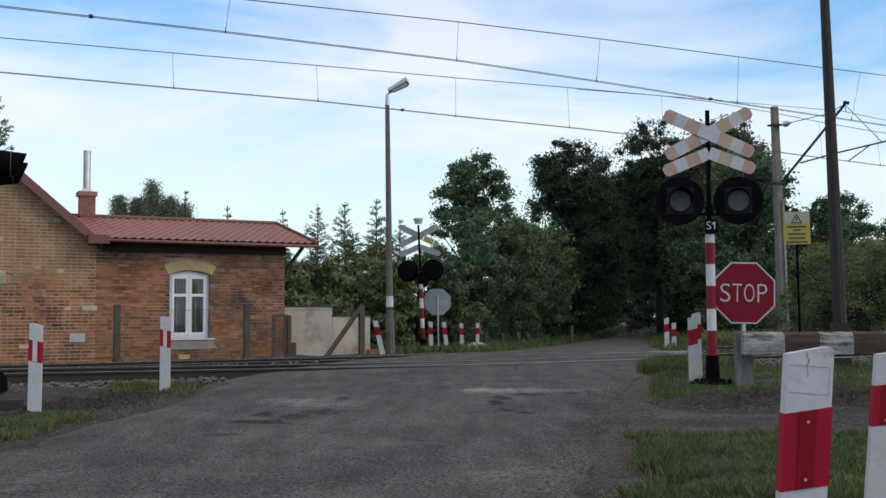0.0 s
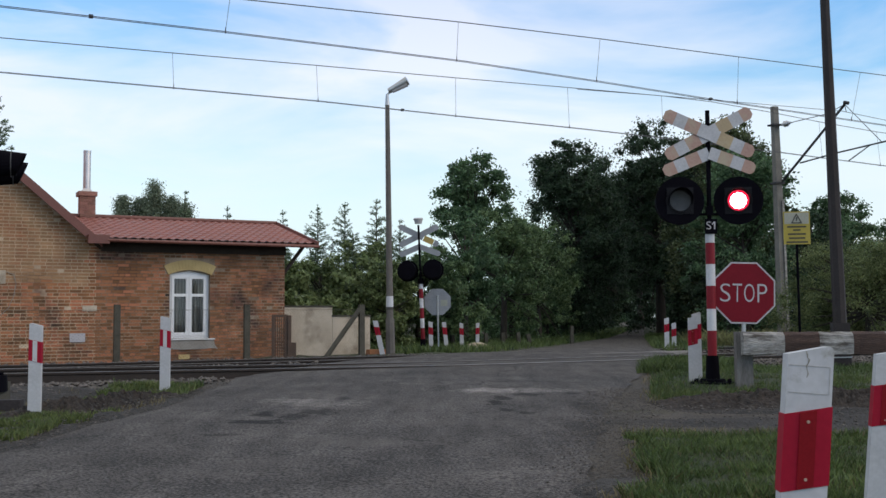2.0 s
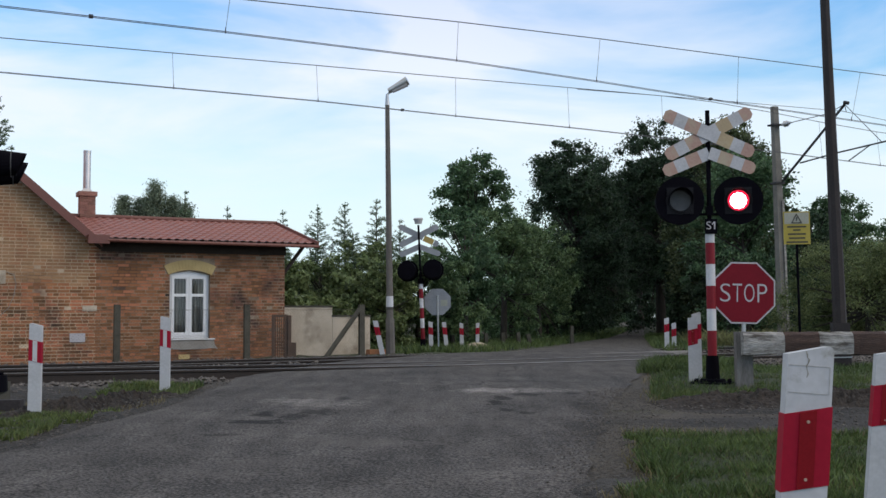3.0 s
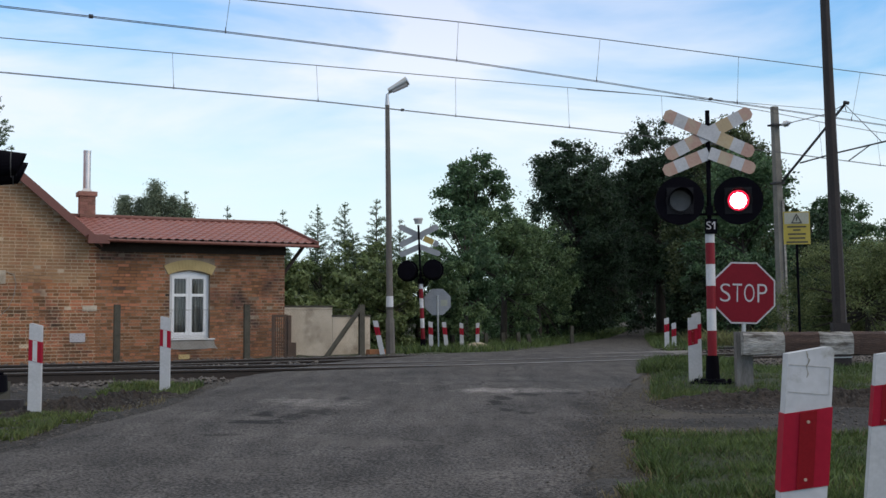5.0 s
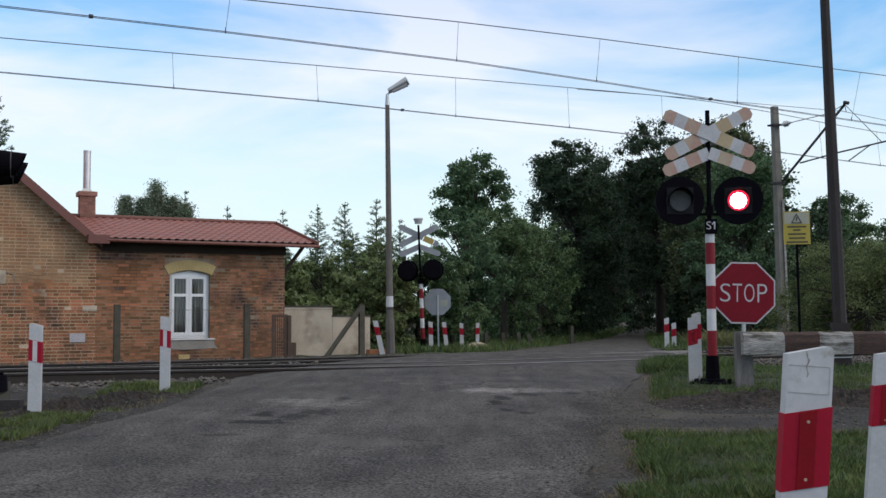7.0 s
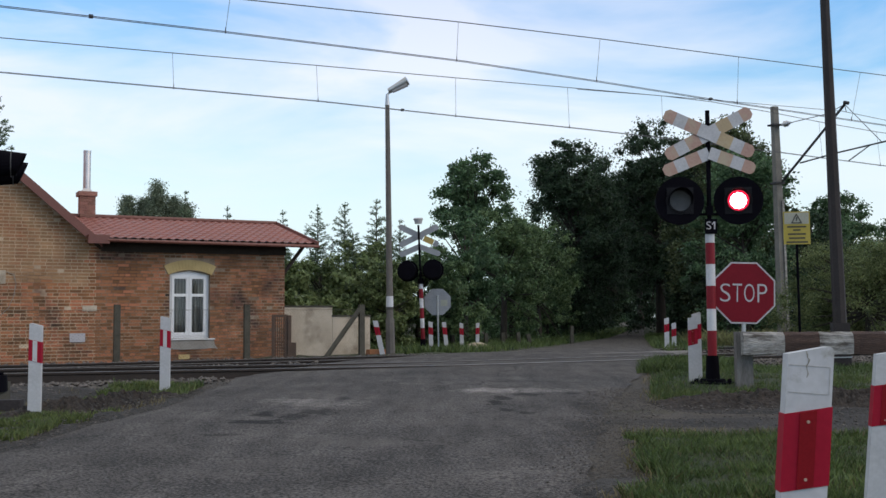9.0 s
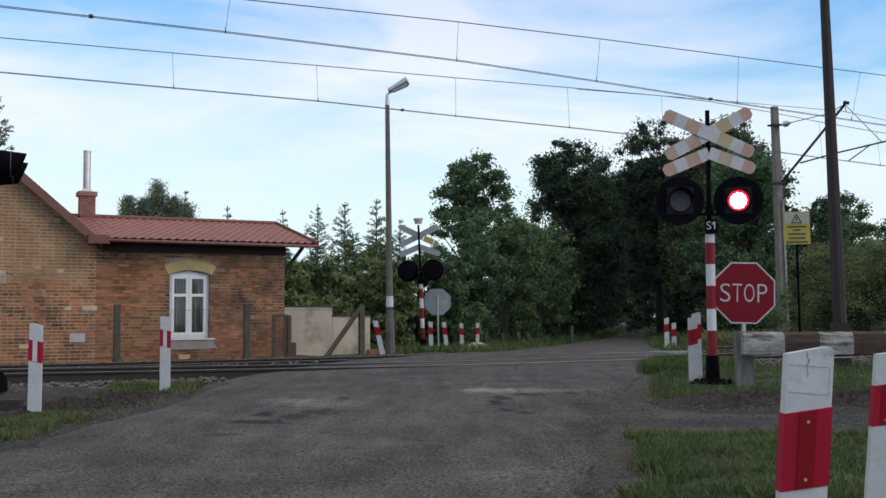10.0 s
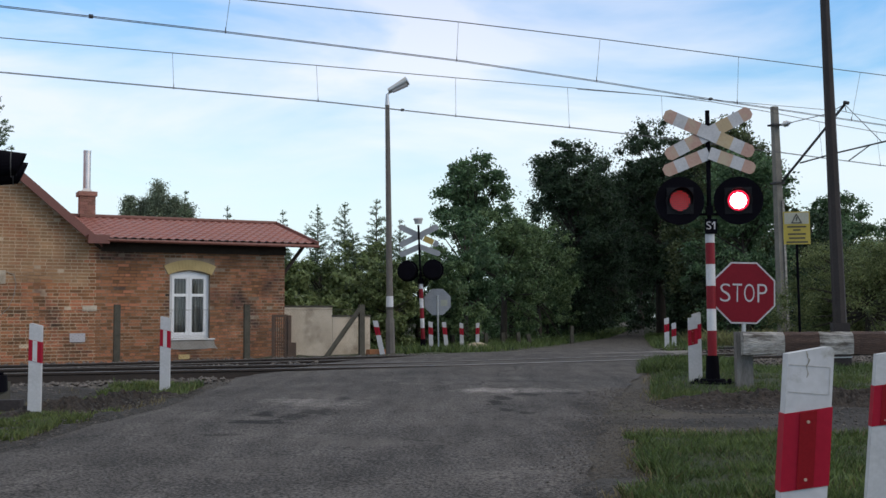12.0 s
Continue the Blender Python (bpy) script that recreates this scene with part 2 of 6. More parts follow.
M["board_yellowed"] = surf("yellowed_red_board", (0.36, 0.27, 0.16), (0.46, 0.36, 0.22), 0.6, scale=4, fine=40, bump=0.1, stain=(0.42, 0.34, 0.24), stain_scale=3, stain_at=0.55)
M["board_back"] = surf("grey_board_back", (0.24, 0.245, 0.26), (0.34, 0.345, 0.36), 0.5, metal=0.4, scale=4, fine=40, bump=0.1)
M["rust_yellow"] = surf("yellowed_paint", (0.36, 0.26, 0.07), (0.46, 0.33, 0.10), 0.6, scale=5, fine=40, bump=0.1)
M["sign_red"] = surf("stop_sign_red", (0.15, 0.006, 0.014), (0.20, 0.009, 0.019), 0.5, spec=0.15, scale=3, fine=60, bump=0.02)
M["sign_white"] = surf("sign_white_film", (0.42, 0.40, 0.42), (0.50, 0.48, 0.50), 0.45, scale=3, fine=60, bump=0.02)
M["sign_yellow"] = surf("sign_yellow", (0.36, 0.28, 0.035), (0.44, 0.35, 0.05), 0.5, scale=3, fine=40, bump=0.05)
M["sign_pale"] = surf("sign_pale_field", (0.32, 0.32, 0.26), (0.40, 0.40, 0.33), 0.5, scale=3, fine=40, bump=0.05)
M["ink"] = surf("dark_ink", (0.03, 0.028, 0.02), (0.06, 0.055, 0.04), 0.6, scale=3, fine=40, bump=0)
M["timber_white"] = surf("peeling_white_timber", (0.16, 0.15, 0.14), (0.44, 0.43, 0.41), 0.9, scale=6, fine=30, bump=0.7, depth=0.012, stain=(0.07, 0.06, 0.052), stain_scale=5, stain_at=0.54, stretch=(0.6, 2.5, 2.5))
M["timber_brown"] = surf("rotten_brown_timber", (0.03, 0.019, 0.016), (0.095, 0.058, 0.047), 0.95, scale=4, fine=30, bump=0.8, depth=0.012, stretch=(0.6, 4, 4))
M["timber_grey"] = surf("grey_weathered_post", (0.085, 0.08, 0.075), (0.20, 0.19, 0.18), 0.92, scale=4, fine=30, bump=0.6, depth=0.01, stretch=(4, 4, 0.6))
M["gate_brown"] = surf("rusty_brown_gate", (0.055, 0.035, 0.027), (0.12, 0.075, 0.055), 0.8, scale=5, fine=50, bump=0.3)
M["off_lens"] = surf("grey_unlit_lens", (0.06, 0.06, 0.064), (0.11, 0.11, 0.11), 0.5, spec=0.3, scale=8, fine=160, bump=0.3, depth=0.002)
M["bark"] = surf("bark", (0.018, 0.015, 0.012), (0.052, 0.043, 0.035), 0.95, scale=4, fine=30, bump=0.8, depth=0.02, stretch=(3, 3, 0.5))
# the avenue's deep shade is put into this leaf colour
M["leaf_shaded"] = leaf_mat("shaded_linden_leaves", (0.020, 0.038, 0.022), (0.057, 0.097, 0.050))
M["leaf_mid"] = leaf_mat("maple_leaves", (0.048, 0.096, 0.048), (0.128, 0.212, 0.104))
M["leaf_bush"] = leaf_mat("bush_leaves", (0.060, 0.106, 0.048), (0.165, 0.240, 0.106))
M["leaf_sapling"] = leaf_mat("sapling_leaves", (0.105, 0.148, 0.060), (0.235, 0.29, 0.122))
M["leaf_olive"] = leaf_mat("olive_linden_leaves", (0.042, 0.060, 0.026), (0.110, 0.138, 0.060))
M["leaf_willow"] = leaf_mat("willow_leaves", (0.095, 0.130, 0.050), (0.20, 0.235, 0.098))
M["needle"] = leaf_mat("spruce_needles", (0.078, 0.124, 0.072), (0.18, 0.24, 0.135), 0.2)
M["birch"] = leaf_mat("birch_leaves", (0.115, 0.15, 0.10), (0.22, 0.265, 0.18))
M["led_red"] = glow("red_led", (1.0, 0.02, 0.075), 1.75)
M["led_orange"] = glow("orange_red_led", (1.0, 0.34, 0.23), 1.9)
M["led_hot"] = glow("white_hot_led", (1.0, 0.22, 0.24), 16.0)
M["led_faint"] = glow("fading_red_led", (1.0, 0.05, 0.06), 0.28)
M["led_amber"] = glow("amber_led", (1.0, 0.62, 0.16), 1.6)
# boards given their own glow in place of light spilled from the LEDs
M["led_bed_red"] = glow("red_lit_led_board", (0.9, 0.01, 0.05), 0.12)
M["led_bed_dim"] = glow("orange_lit_led_board", (1.0, 0.05, 0.04), 0.5)
# red halo round the bright light, put into the board as emission
M["led_halo"] = glow("red_halo_glow", (1.0, 0.01, 0.06), 1.0)


def wear_road(m):
    """Thin cracks and long wheel-worn streaks in the asphalt."""
    n, l = m.node_tree.nodes, m.node_tree.links
    p = n["Principled BSDF"]
    col = p.inputs["Base Color"].links[0].from_socket
    tc = n.new("ShaderNodeTexCoord")
    wob = n.new("ShaderNodeTexNoise")
    wob.inputs["Scale"].default_value, wob.inputs["Detail"].default_value = 2.3, 5
    l.new(tc.outputs["Object"], wob.inputs["Vector"])
    mv = n.new("ShaderNodeVectorMath")
    mv.operation = "MULTIPLY_ADD"
    l.new(wob.outputs["Color"], mv.inputs[0])
    mv.inputs[1].default_value = (0.9, 0.9, 0.0)
    l.new(tc.outputs["Object"], mv.inputs[2])
    vo = n.new("ShaderNodeTexVoronoi")
    vo.feature = "DISTANCE_TO_EDGE"
    vo.inputs["Scale"].default_value = 0.85
    l.new(mv.outputs[0], vo.inputs["Vector"])
    cr = n.new("ShaderNodeMapRange")
    cr.inputs["From Min"].default_value, cr.inputs["From Max"].default_value = 0.004, 0.022
    cr.inputs["To Min"].default_value, cr.inputs["To Max"].default_value = 0.45, 1.0
    l.new(vo.outputs["Distance"], cr.inputs["Value"])
    gate = n.new("ShaderNodeMapRange")
    gate.inputs["From Min"].default_value, gate.inputs["From Max"].default_value = 0.45, 0.6
    ng = n.new("ShaderNodeTexNoise")
    ng.inputs["Scale"].default_value = 0.45
    l.new(tc.outputs["Object"], ng.inputs["Vector"])
    l.new(ng.outputs["Fac"], gate.inputs["Value"])
    mp = n.new("ShaderNodeMapping")
    mp.inputs["Rotation"].default_value, mp.inputs["Scale"].default_value = (0, 0, radians(9)), (4.5, 0.9, 1)
    l.new(tc.outputs["Object"], mp.inputs["Vector"])
    st = n.new("ShaderNodeTexNoise")
    st.inputs["Scale"].default_value, st.inputs["Detail"].default_value = 1.0, 9
    l.new(mp.outputs[0], st.inputs["Vector"])
    sr = n.new("ShaderNodeMapRange")
    sr.inputs["From Min"].default_value, sr.inputs["From Max"].default_value = 0.3, 0.7
    sr.inputs["To Min"].default_value, sr.inputs["To Max"].default_value = 0.74, 1.26
    l.new(st.outputs["Fac"], sr.inputs["Value"])
    one = n.new("ShaderNodeMix")
    l.new(gate.outputs[0], one.inputs["Factor"])
    one.inputs["A"].default_value = 1.0
    l.new(cr.outputs[0], one.inputs["B"])
    mul = n.new("ShaderNodeMath")
    mul.operation = "MULTIPLY"
    l.new(one.outputs["Result"], mul.inputs[0])
    l.new(sr.outputs[0], mul.inputs[1])
    value = mul.outputs[0]
    # worn hollows (darker) and pale rubbed patches, each with a ragged rim
    rim = n.new("ShaderNodeTexNoise")
    rim.inputs["Scale"].default_value, rim.inputs["Detail"].default_value, rim.inputs["Roughness"].default_value = 1.0, 6, 0.7
    rmap = n.new("ShaderNodeMapping")
    rmap.inputs["Scale"].default_value = (5.0, 12.0, 1.0)
    l.new(tc.outputs["Object"], rmap.inputs["Vector"])
    l.new(rmap.outputs[0], rim.inputs["Vector"])
    for x, y, rx, ry, k in ((-1.74, 10.4, 0.17, 0.28, 0.22), (-1.69, 9.74, 0.34, 0.22, 0.22), (-1.42, 10.2, 0.24, 0.30, 0.42), (-1.22, 10.6, 0.26, 0.38, 0.42), (-1.11, 12.0, 0.12, 0.40, 0.45), (-1.83, 8.88, 0.2, 0.10, 0.45), (0.63, 12.11, 0.15, 0.32, 0.28), (0.95, 12.54, 0.2, 0.30, 0.32), (0.55, 11.57, 0.13, 0.30, 0.28), (0.62, 10.89, 0.09, 0.18, 0.35), (0.83, 10.66, 0.14, 0.17, 0.4), (1.52, 12.77, 0.12, 0.22, 0.4),
                            (0.85, 13.15, 0.85, 0.42, 1.9), (0.48, 13.3, 0.4, 0.36, 1.7), (-1.34, 11.56, 0.55, 0.55, 1.55), (-1.75, 11.75, 0.5, 0.3, 1.35), (0.58, 6.94, 0.28, 0.55, 1.28), (-0.45, 10.29, 0.6, 0.8, 1.18), (-2.3, 10.6, 0.5, 0.6, 1.2), (-0.6, 7.2, 0.5, 0.7, 0.86), (0.1, 9.0, 0.7, 0.9, 0.84), (-2.2, 7.6, 0.6, 0.5, 0.86), (1.55, 11.4, 0.25, 0.7, 0.55), (1.32, 9.6, 0.25, 0.8, 0.55)):
        mm = n.new("ShaderNodeMapping")
        mm.vector_type = "TEXTURE"
        mm.inputs["Location"].default_value, mm.inputs["Scale"].default_value = (x, y, 0.15), (rx, ry, 2)
        l.new(tc.outputs["Object"], mm.inputs["Vector"])
        ln = n.new("ShaderNodeVectorMath")
        ln.operation = "LENGTH"
        l.new(mm.outputs[0], ln.inputs[0])
        ad = n.new("ShaderNodeMath")
        ad.operation = "MULTIPLY_ADD"
        l.new(rim.outputs["Fac"], ad.inputs[0])
        ad.inputs[1].default_value = 3.4
        l.new(ln.outputs["Value"], ad.inputs[2])
        mr = n.new("ShaderNodeMapRange")
        mr.inputs["From Min"].default_value, mr.inputs["From Max"].default_value = 2.35, 2.35 + (0.12 if k < 0.5 else 0.4)
        mr.inputs["To Min"].default_value, mr.inputs["To Max"].default_value = k, 1.0
        l.new(ad.outputs[0], mr.inputs["Value"])
        m2 = n.new("ShaderNodeMath")
        m2.operation = "MULTIPLY"
        l.new(value, m2.inputs[0])
        l.new(mr.outputs[0], m2.inputs[1])
        value = m2.outputs[0]
    hs = n.new("ShaderNodeHueSaturation")
    l.new(value, hs.inputs["Value"])
    l.new(col, hs.inputs["Color"])
    l.new(hs.outputs["Color"], p.inputs["Base Color"])


wear_road(M["asphalt"])


# ---- mesh helpers ----
def box(bm, x0, x1, y0, y1, z0, z1, m=None):
    v = [bm.verts.new((x, y, z)) for x in (x0, x1) for y in (y0, y1) for z in (z0, z1)]
    for f in ((0, 1, 3, 2), (4, 6, 7, 5), (0, 4, 5, 1), (2, 3, 7, 6), (0, 2, 6, 4), (1, 5, 7, 3)):
        bm.faces.new([v[i] for i in f])
    if m is not None:
        bmesh.ops.transform(bm, matrix=m, verts=v)
    return v


def cyl(bm, p0, p1, r0, r1=None, n=14, cap=True):
    p0, p1 = Vector(p0), Vector(p1)
    r1 = r0 if r1 is None else r1
    q = (p1 - p0).to_track_quat("Z", "Y")
    rings = []
    for p, r in ((p0, r0), (p1, r1)):
        rings.append([bm.verts.new(p + q @ Vector((r * math.cos(2 * math.pi * i / n), r * math.sin(2 * math.pi * i / n), 0))) for i in range(n)])
    for i in range(n):
        f = bm.faces.new((rings[0][i], rings[0][(i + 1) % n], rings[1][(i + 1) % n], rings[1][i]))
        f.smooth = n > 8
    ends = []
    if cap:
        for k in (0, 1):
            lid = [bm.verts.new(v.co) for v in rings[k]]
            bm.faces.new(lid[::-1] if k == 0 else lid)
            ends += lid
    return rings[0] + rings[1] + ends


def prism(bm, pts, y0, y1):
    """A polygon of (x, z) points, extruded from y0 to y1."""
    a = [bm.verts.new((x, y0, z)) for x, z in pts]
    b = [bm.verts.new((x, y1, z)) for x, z in pts]
    n = len(pts)
    bm.faces.new(a)
    bm.faces.new(b[::-1])
    for i in range(n):
        bm.faces.new((a[i], b[i], b[(i + 1) % n], a[(i + 1) % n]))
    return a + b


def ring(bm, r0, r1, y0, y1, n=36, cx=0.0, cz=0.0):
    """A flat annulus about the y axis."""
    rows = []
    for r, y in ((r0, y0), (r1, y0), (r1, y1), (r0, y1)):
        rows.append([bm.verts.new((cx + r * math.cos(2 * math.pi * i / n), y, cz + r * math.sin(2 * math.pi * i / n))) for i in range(n)])
    for k in range(4):
        a, b = rows[k], rows[(k + 1) % 4]
        for i in range(n):
            bm.faces.new((a[i], a[(i + 1) % n], b[(i + 1) % n], b[i]))


def circle(r, n, cx=0.0, cz=0.0):
    return [(cx + r * math.cos(2 * math.pi * i / n), cz + r * math.sin(2 * math.pi * i / n)) for i in range(n)]


def soften(bm, w, seg=1):
    bmesh.ops.bevel(bm, geom=[e for e in bm.edges if e.calc_face_angle(0) > 0.6], offset=w, segments=seg, affect="EDGES")


def mesh_of(name, bm, material):
    bmesh.ops.recalc_face_normals(bm, faces=bm.faces[:])
    me = bpy.data.meshes.new(name)
    bm.to_mesh(me)
    bm.free()
    me.materials.append(material)
    return me


def part(name, bm, material, parent, label=""):
    ob = new(name, mesh_of(name, bm, material))
    ob.parent = parent
    if label:
        tagged(ob, label)
    return ob


def solo(name, bm, material, m=None, **tags):
    ob = new(name, mesh_of(name, bm, material))
    if m is not None:
        ob.matrix_world = m
    return tagged(ob, **tags)


def thing(name, m, label, category, group="", kind=""):
    ob = new(name)
    ob.empty_display_size = 0.2
    ob.matrix_world = m
    return tagged(ob, label, category, group, kind)


def quads(name, co, material, per=4):
    """A mesh from an array of corner points, per corners a face."""
    co = np.asarray(co, dtype=np.float32).reshape(-1, 3)
    k = len(co) // per
    me = bpy.data.meshes.new(name)
    me.vertices.add(len(co))
    me.vertices.foreach_set("co", co.ravel())
    me.loops.add(len(co))
    me.loops.foreach_set("vertex_index", np.arange(len(co), dtype=np.int32))
    me.polygons.add(k)
    me.polygons.foreach_set("loop_start", np.arange(0, len(co), per, dtype=np.int32))
    me.update(calc_edges=True)
    me.materials.append(material)
    return me


# ---- ground ----
GV = (-60, 5, 10.5, 13.5, 15, 21.9, 25, 30, 45, 120)
GZ = (0, 0, 0.16, 0.20, 0.25, 0.25, 0.12, 0.08, 0.0, 0.0)


def road_z(v):
    return float(np.interp(v, GV, GZ))


def ground_z(x, y):
    v = DV.x * x + DV.y * y
    z = road_z(v) - 0.02
    bed = min(abs(v - TRACKS[0]), abs(v - TRACKS[1]))
    if TRACKS[0] - 2.4 < v < TRACKS[1] + 2.4:
        z = min(z, 0.13 + 0.2 * max(0.0, bed - 1.25))
    # the verge beside the near road lies a little lower than the asphalt
    if 3 < y < 15 and v < 13.9:
        z -= 0.07 * max(0.0, min(1.0, (edge_at(LEFT_EDGE, y) - x - 0.1) / 0.4)) * min(1.0, (y - 3) / 4) * min(1.0, (13.9 - v) / 0.6)
    return z


LEFT_EDGE = ((-3.6, -6), (-3.5, 2), (-3.3, 7.9), (-3.2, 9.4), (-2.9, 11.5), (-3.0, 13.7), (-2.95, 15.2), (-2.9, 17.2), (-2.5, 19.4), (-1.9, 21.5), (-1.0, 23.2), (1.6, 30.5), (3.7, 37), (6.3, 47), (8.5, 55.5), (12.4, 74), (16.6, 95), (23, 128), (42.3, 230))
RIGHT_EDGE = ((0.3, -6), (0.55, 2), (0.9, 6.9), (1.25, 9.0), (1.95, 12.4), (2.65, 15.0), (3.6, 18.5), (4.5, 21.0), (5.0, 23.0), (5.4, 25.4), (5.6, 28), (6.9, 36), (9.5, 50.7), (13.1, 70), (14.6, 78), (24.5, 130), (44, 235))


def edge_at(edge, y):
    return float(np.interp(y, [p[1] for p in edge], [p[0] for p in edge]))


def build_ground():
    bm = bmesh.new()
    xs = [-400, -150, -70, -40] + [-24 + 0.8 * i for i in range(66)] + [45, 75, 160, 400]
    ys = [-150, -50, -15] + [-6 + 0.7 * i for i in range(66)] + [43, 48, 55, 65, 80, 110, 160, 260, 600, 1500]
    grid = [[bm.verts.new((x, y, ground_z(x, y) + 0.025 * noise.noise((x * 0.9, y * 0.9, 0)) * (abs(x) < 30 and -6 < y < 40) - 0.02)) for x in xs] for y in ys]
    for j in range(len(ys) - 1):
        for i in range(len(xs) - 1):
            f = bm.faces.new((grid[j][i], grid[j][i + 1], grid[j + 1][i + 1], grid[j + 1][i]))
            f.smooth = True
    solo("ground", bm, M["soil"], label="brown soil with thin grass and weeds", category="ground", kind="structure")


def strip(bm, ya, yb, step, left, right, lift, ragged=0.0, cols=14):
    prev, y = None, ya
    while y <= yb:
        a, b = left(y), right(y)
        a += ragged * noise.noise((3.1, y * 1.7, 1)) + 0.4 * ragged * noise.noise((3.1, y * 7, 1))
        b += ragged * noise.noise((9.7, y * 1.7, 4)) + 0.4 * ragged * noise.noise((9.7, y * 7, 4))
        row = []
        for i in range(cols + 1):
            x = a + (b - a) * i / cols
            v = DV.x * x + DV.y * y
            edge = 0.03 if i in (0, cols) else 0.0
            row.append(bm.verts.new((x, y, road_z(v) + lift - edge + (0.003 if abs(v - 18.75) < 4.2 else 0.012) * noise.noise((x * 1.1, y * 0.8, 7)))))
        if prev:
            for i in range(cols):
                f = bm.faces.new((prev[i], prev[i + 1], row[i + 1], row[i]))
                f.smooth = True
        prev = row
        y += step


def build_road():
    bm = bmesh.new()
    strip(bm, -6, 60, 0.25, lambda y: edge_at(LEFT_EDGE, y), lambda y: edge_at(RIGHT_EDGE, y), 0.0, 0.10)
    strip(bm, 60, 229, 4, lambda y: edge_at(LEFT_EDGE, y), lambda y: edge_at(RIGHT_EDGE, y), 0.0, 0.0, 4)
    solo("road", bm, M["asphalt"], label="worn grey asphalt country road with patches", category="road", kind="structure")


def build_verges():
    def patch(name, x0, x1, y0, y1, material, lift, label, ragged=0.25, cat="verge"):
        bm = bmesh.new()
        nx, ny = max(4, int((x1(y0) - x0(y0)) / 0.25)), int((y1 - y0) / 0.2)
        rows = []
        for j in range(ny + 1):
            y = y0 + (y1 - y0) * j / ny
            a, b = x0(y) + ragged * noise.noise((1, y * 1.3, 2)), x1(y)
            row = []
            for i in range(nx + 1):
                x = a + (b - a) * i / nx
                yy = y + (ragged * noise.noise((x * 1.2, 5, j == 0)) if j in (0, ny) else 0)
                edge = 0.06 if (i in (0, nx) or j in (0, ny)) else 0
                row.append(bm.verts.new((x, yy, ground_z(x, yy) + lift - edge + 0.05 * noise.noise((x * 2, yy * 2, 3)))))
            rows.append(row)
        for j in range(ny):
            for i in range(nx):
                bm.faces.new((rows[j][i], rows[j][i + 1], rows[j + 1][i + 1], rows[j + 1][i])).smooth = True
        solo(name, bm, material, label=label, category=cat, kind="structure")
    patch("dirt_shoulder", lambda y: edge_at(RIGHT_EDGE, y) - (0.15 if y < 11.5 else -0.05), lambda y: edge_at(RIGHT_EDGE, y) + (0.9 if y < 7 else 9), -4, 14.2, M["dirt"], 0.012, "grey-brown trodden dirt shoulder beside the road")
    patch("grass_verge", lambda y: 0.6 + 0.105 * y, lambda y: 9.0, 4.3, 8.8, M["turf"], 0.05, "patch of short green turf beside the dirt path")
    patch("grass_verge", lambda y: 2.36 + 0.2 * max(0, y - 12.2) + 0.2 * max(0, y - 15.5), lambda y: 14.0, 12.2, 18.6, M["turf"], 0.03, "short green turf between signal and railway")
    patch("dirt_verge", lambda y: -9.0, lambda y: edge_at(LEFT_EDGE, y) + 0.1, 5.0, 13.9, M["dirt"], 0.016, "brown earth and weeds beside the road")
    patch("far_verge", lambda y: edge_at(LEFT_EDGE, y) - 8.5, lambda y: edge_at(LEFT_EDGE, y) + 0.0, 26.3, 130, M["turf"], 0.03, "grass strip along the far side of the road")
    patch("far_verge", lambda y: edge_at(RIGHT_EDGE, y) - 0.0, lambda y: edge_at(RIGHT_EDGE, y) + 18, 29.5, 110, M["turf"], 0.03, "grass meadow beside the far road")


build_ground()
build_road()
build_verges()


# ---- railway ----
def rail_profile():
    return ((-0.07, 0), (0.07, 0), (0.07, 0.012), (0.012, 0.03), (0.010, 0.125), (0.034, 0.14), (0.034, 0.168), (-0.034, 0.168), (-0.034, 0.14), (-0.010, 0.125), (-0.012, 0.03), (-0.07, 0.012))


def rise(v, u):
    """The near track climbs a little away from the crossing."""
    return 0.011 * max(0.0, min(11.0, 9 - u)) if v == TRACKS[0] else -0.03


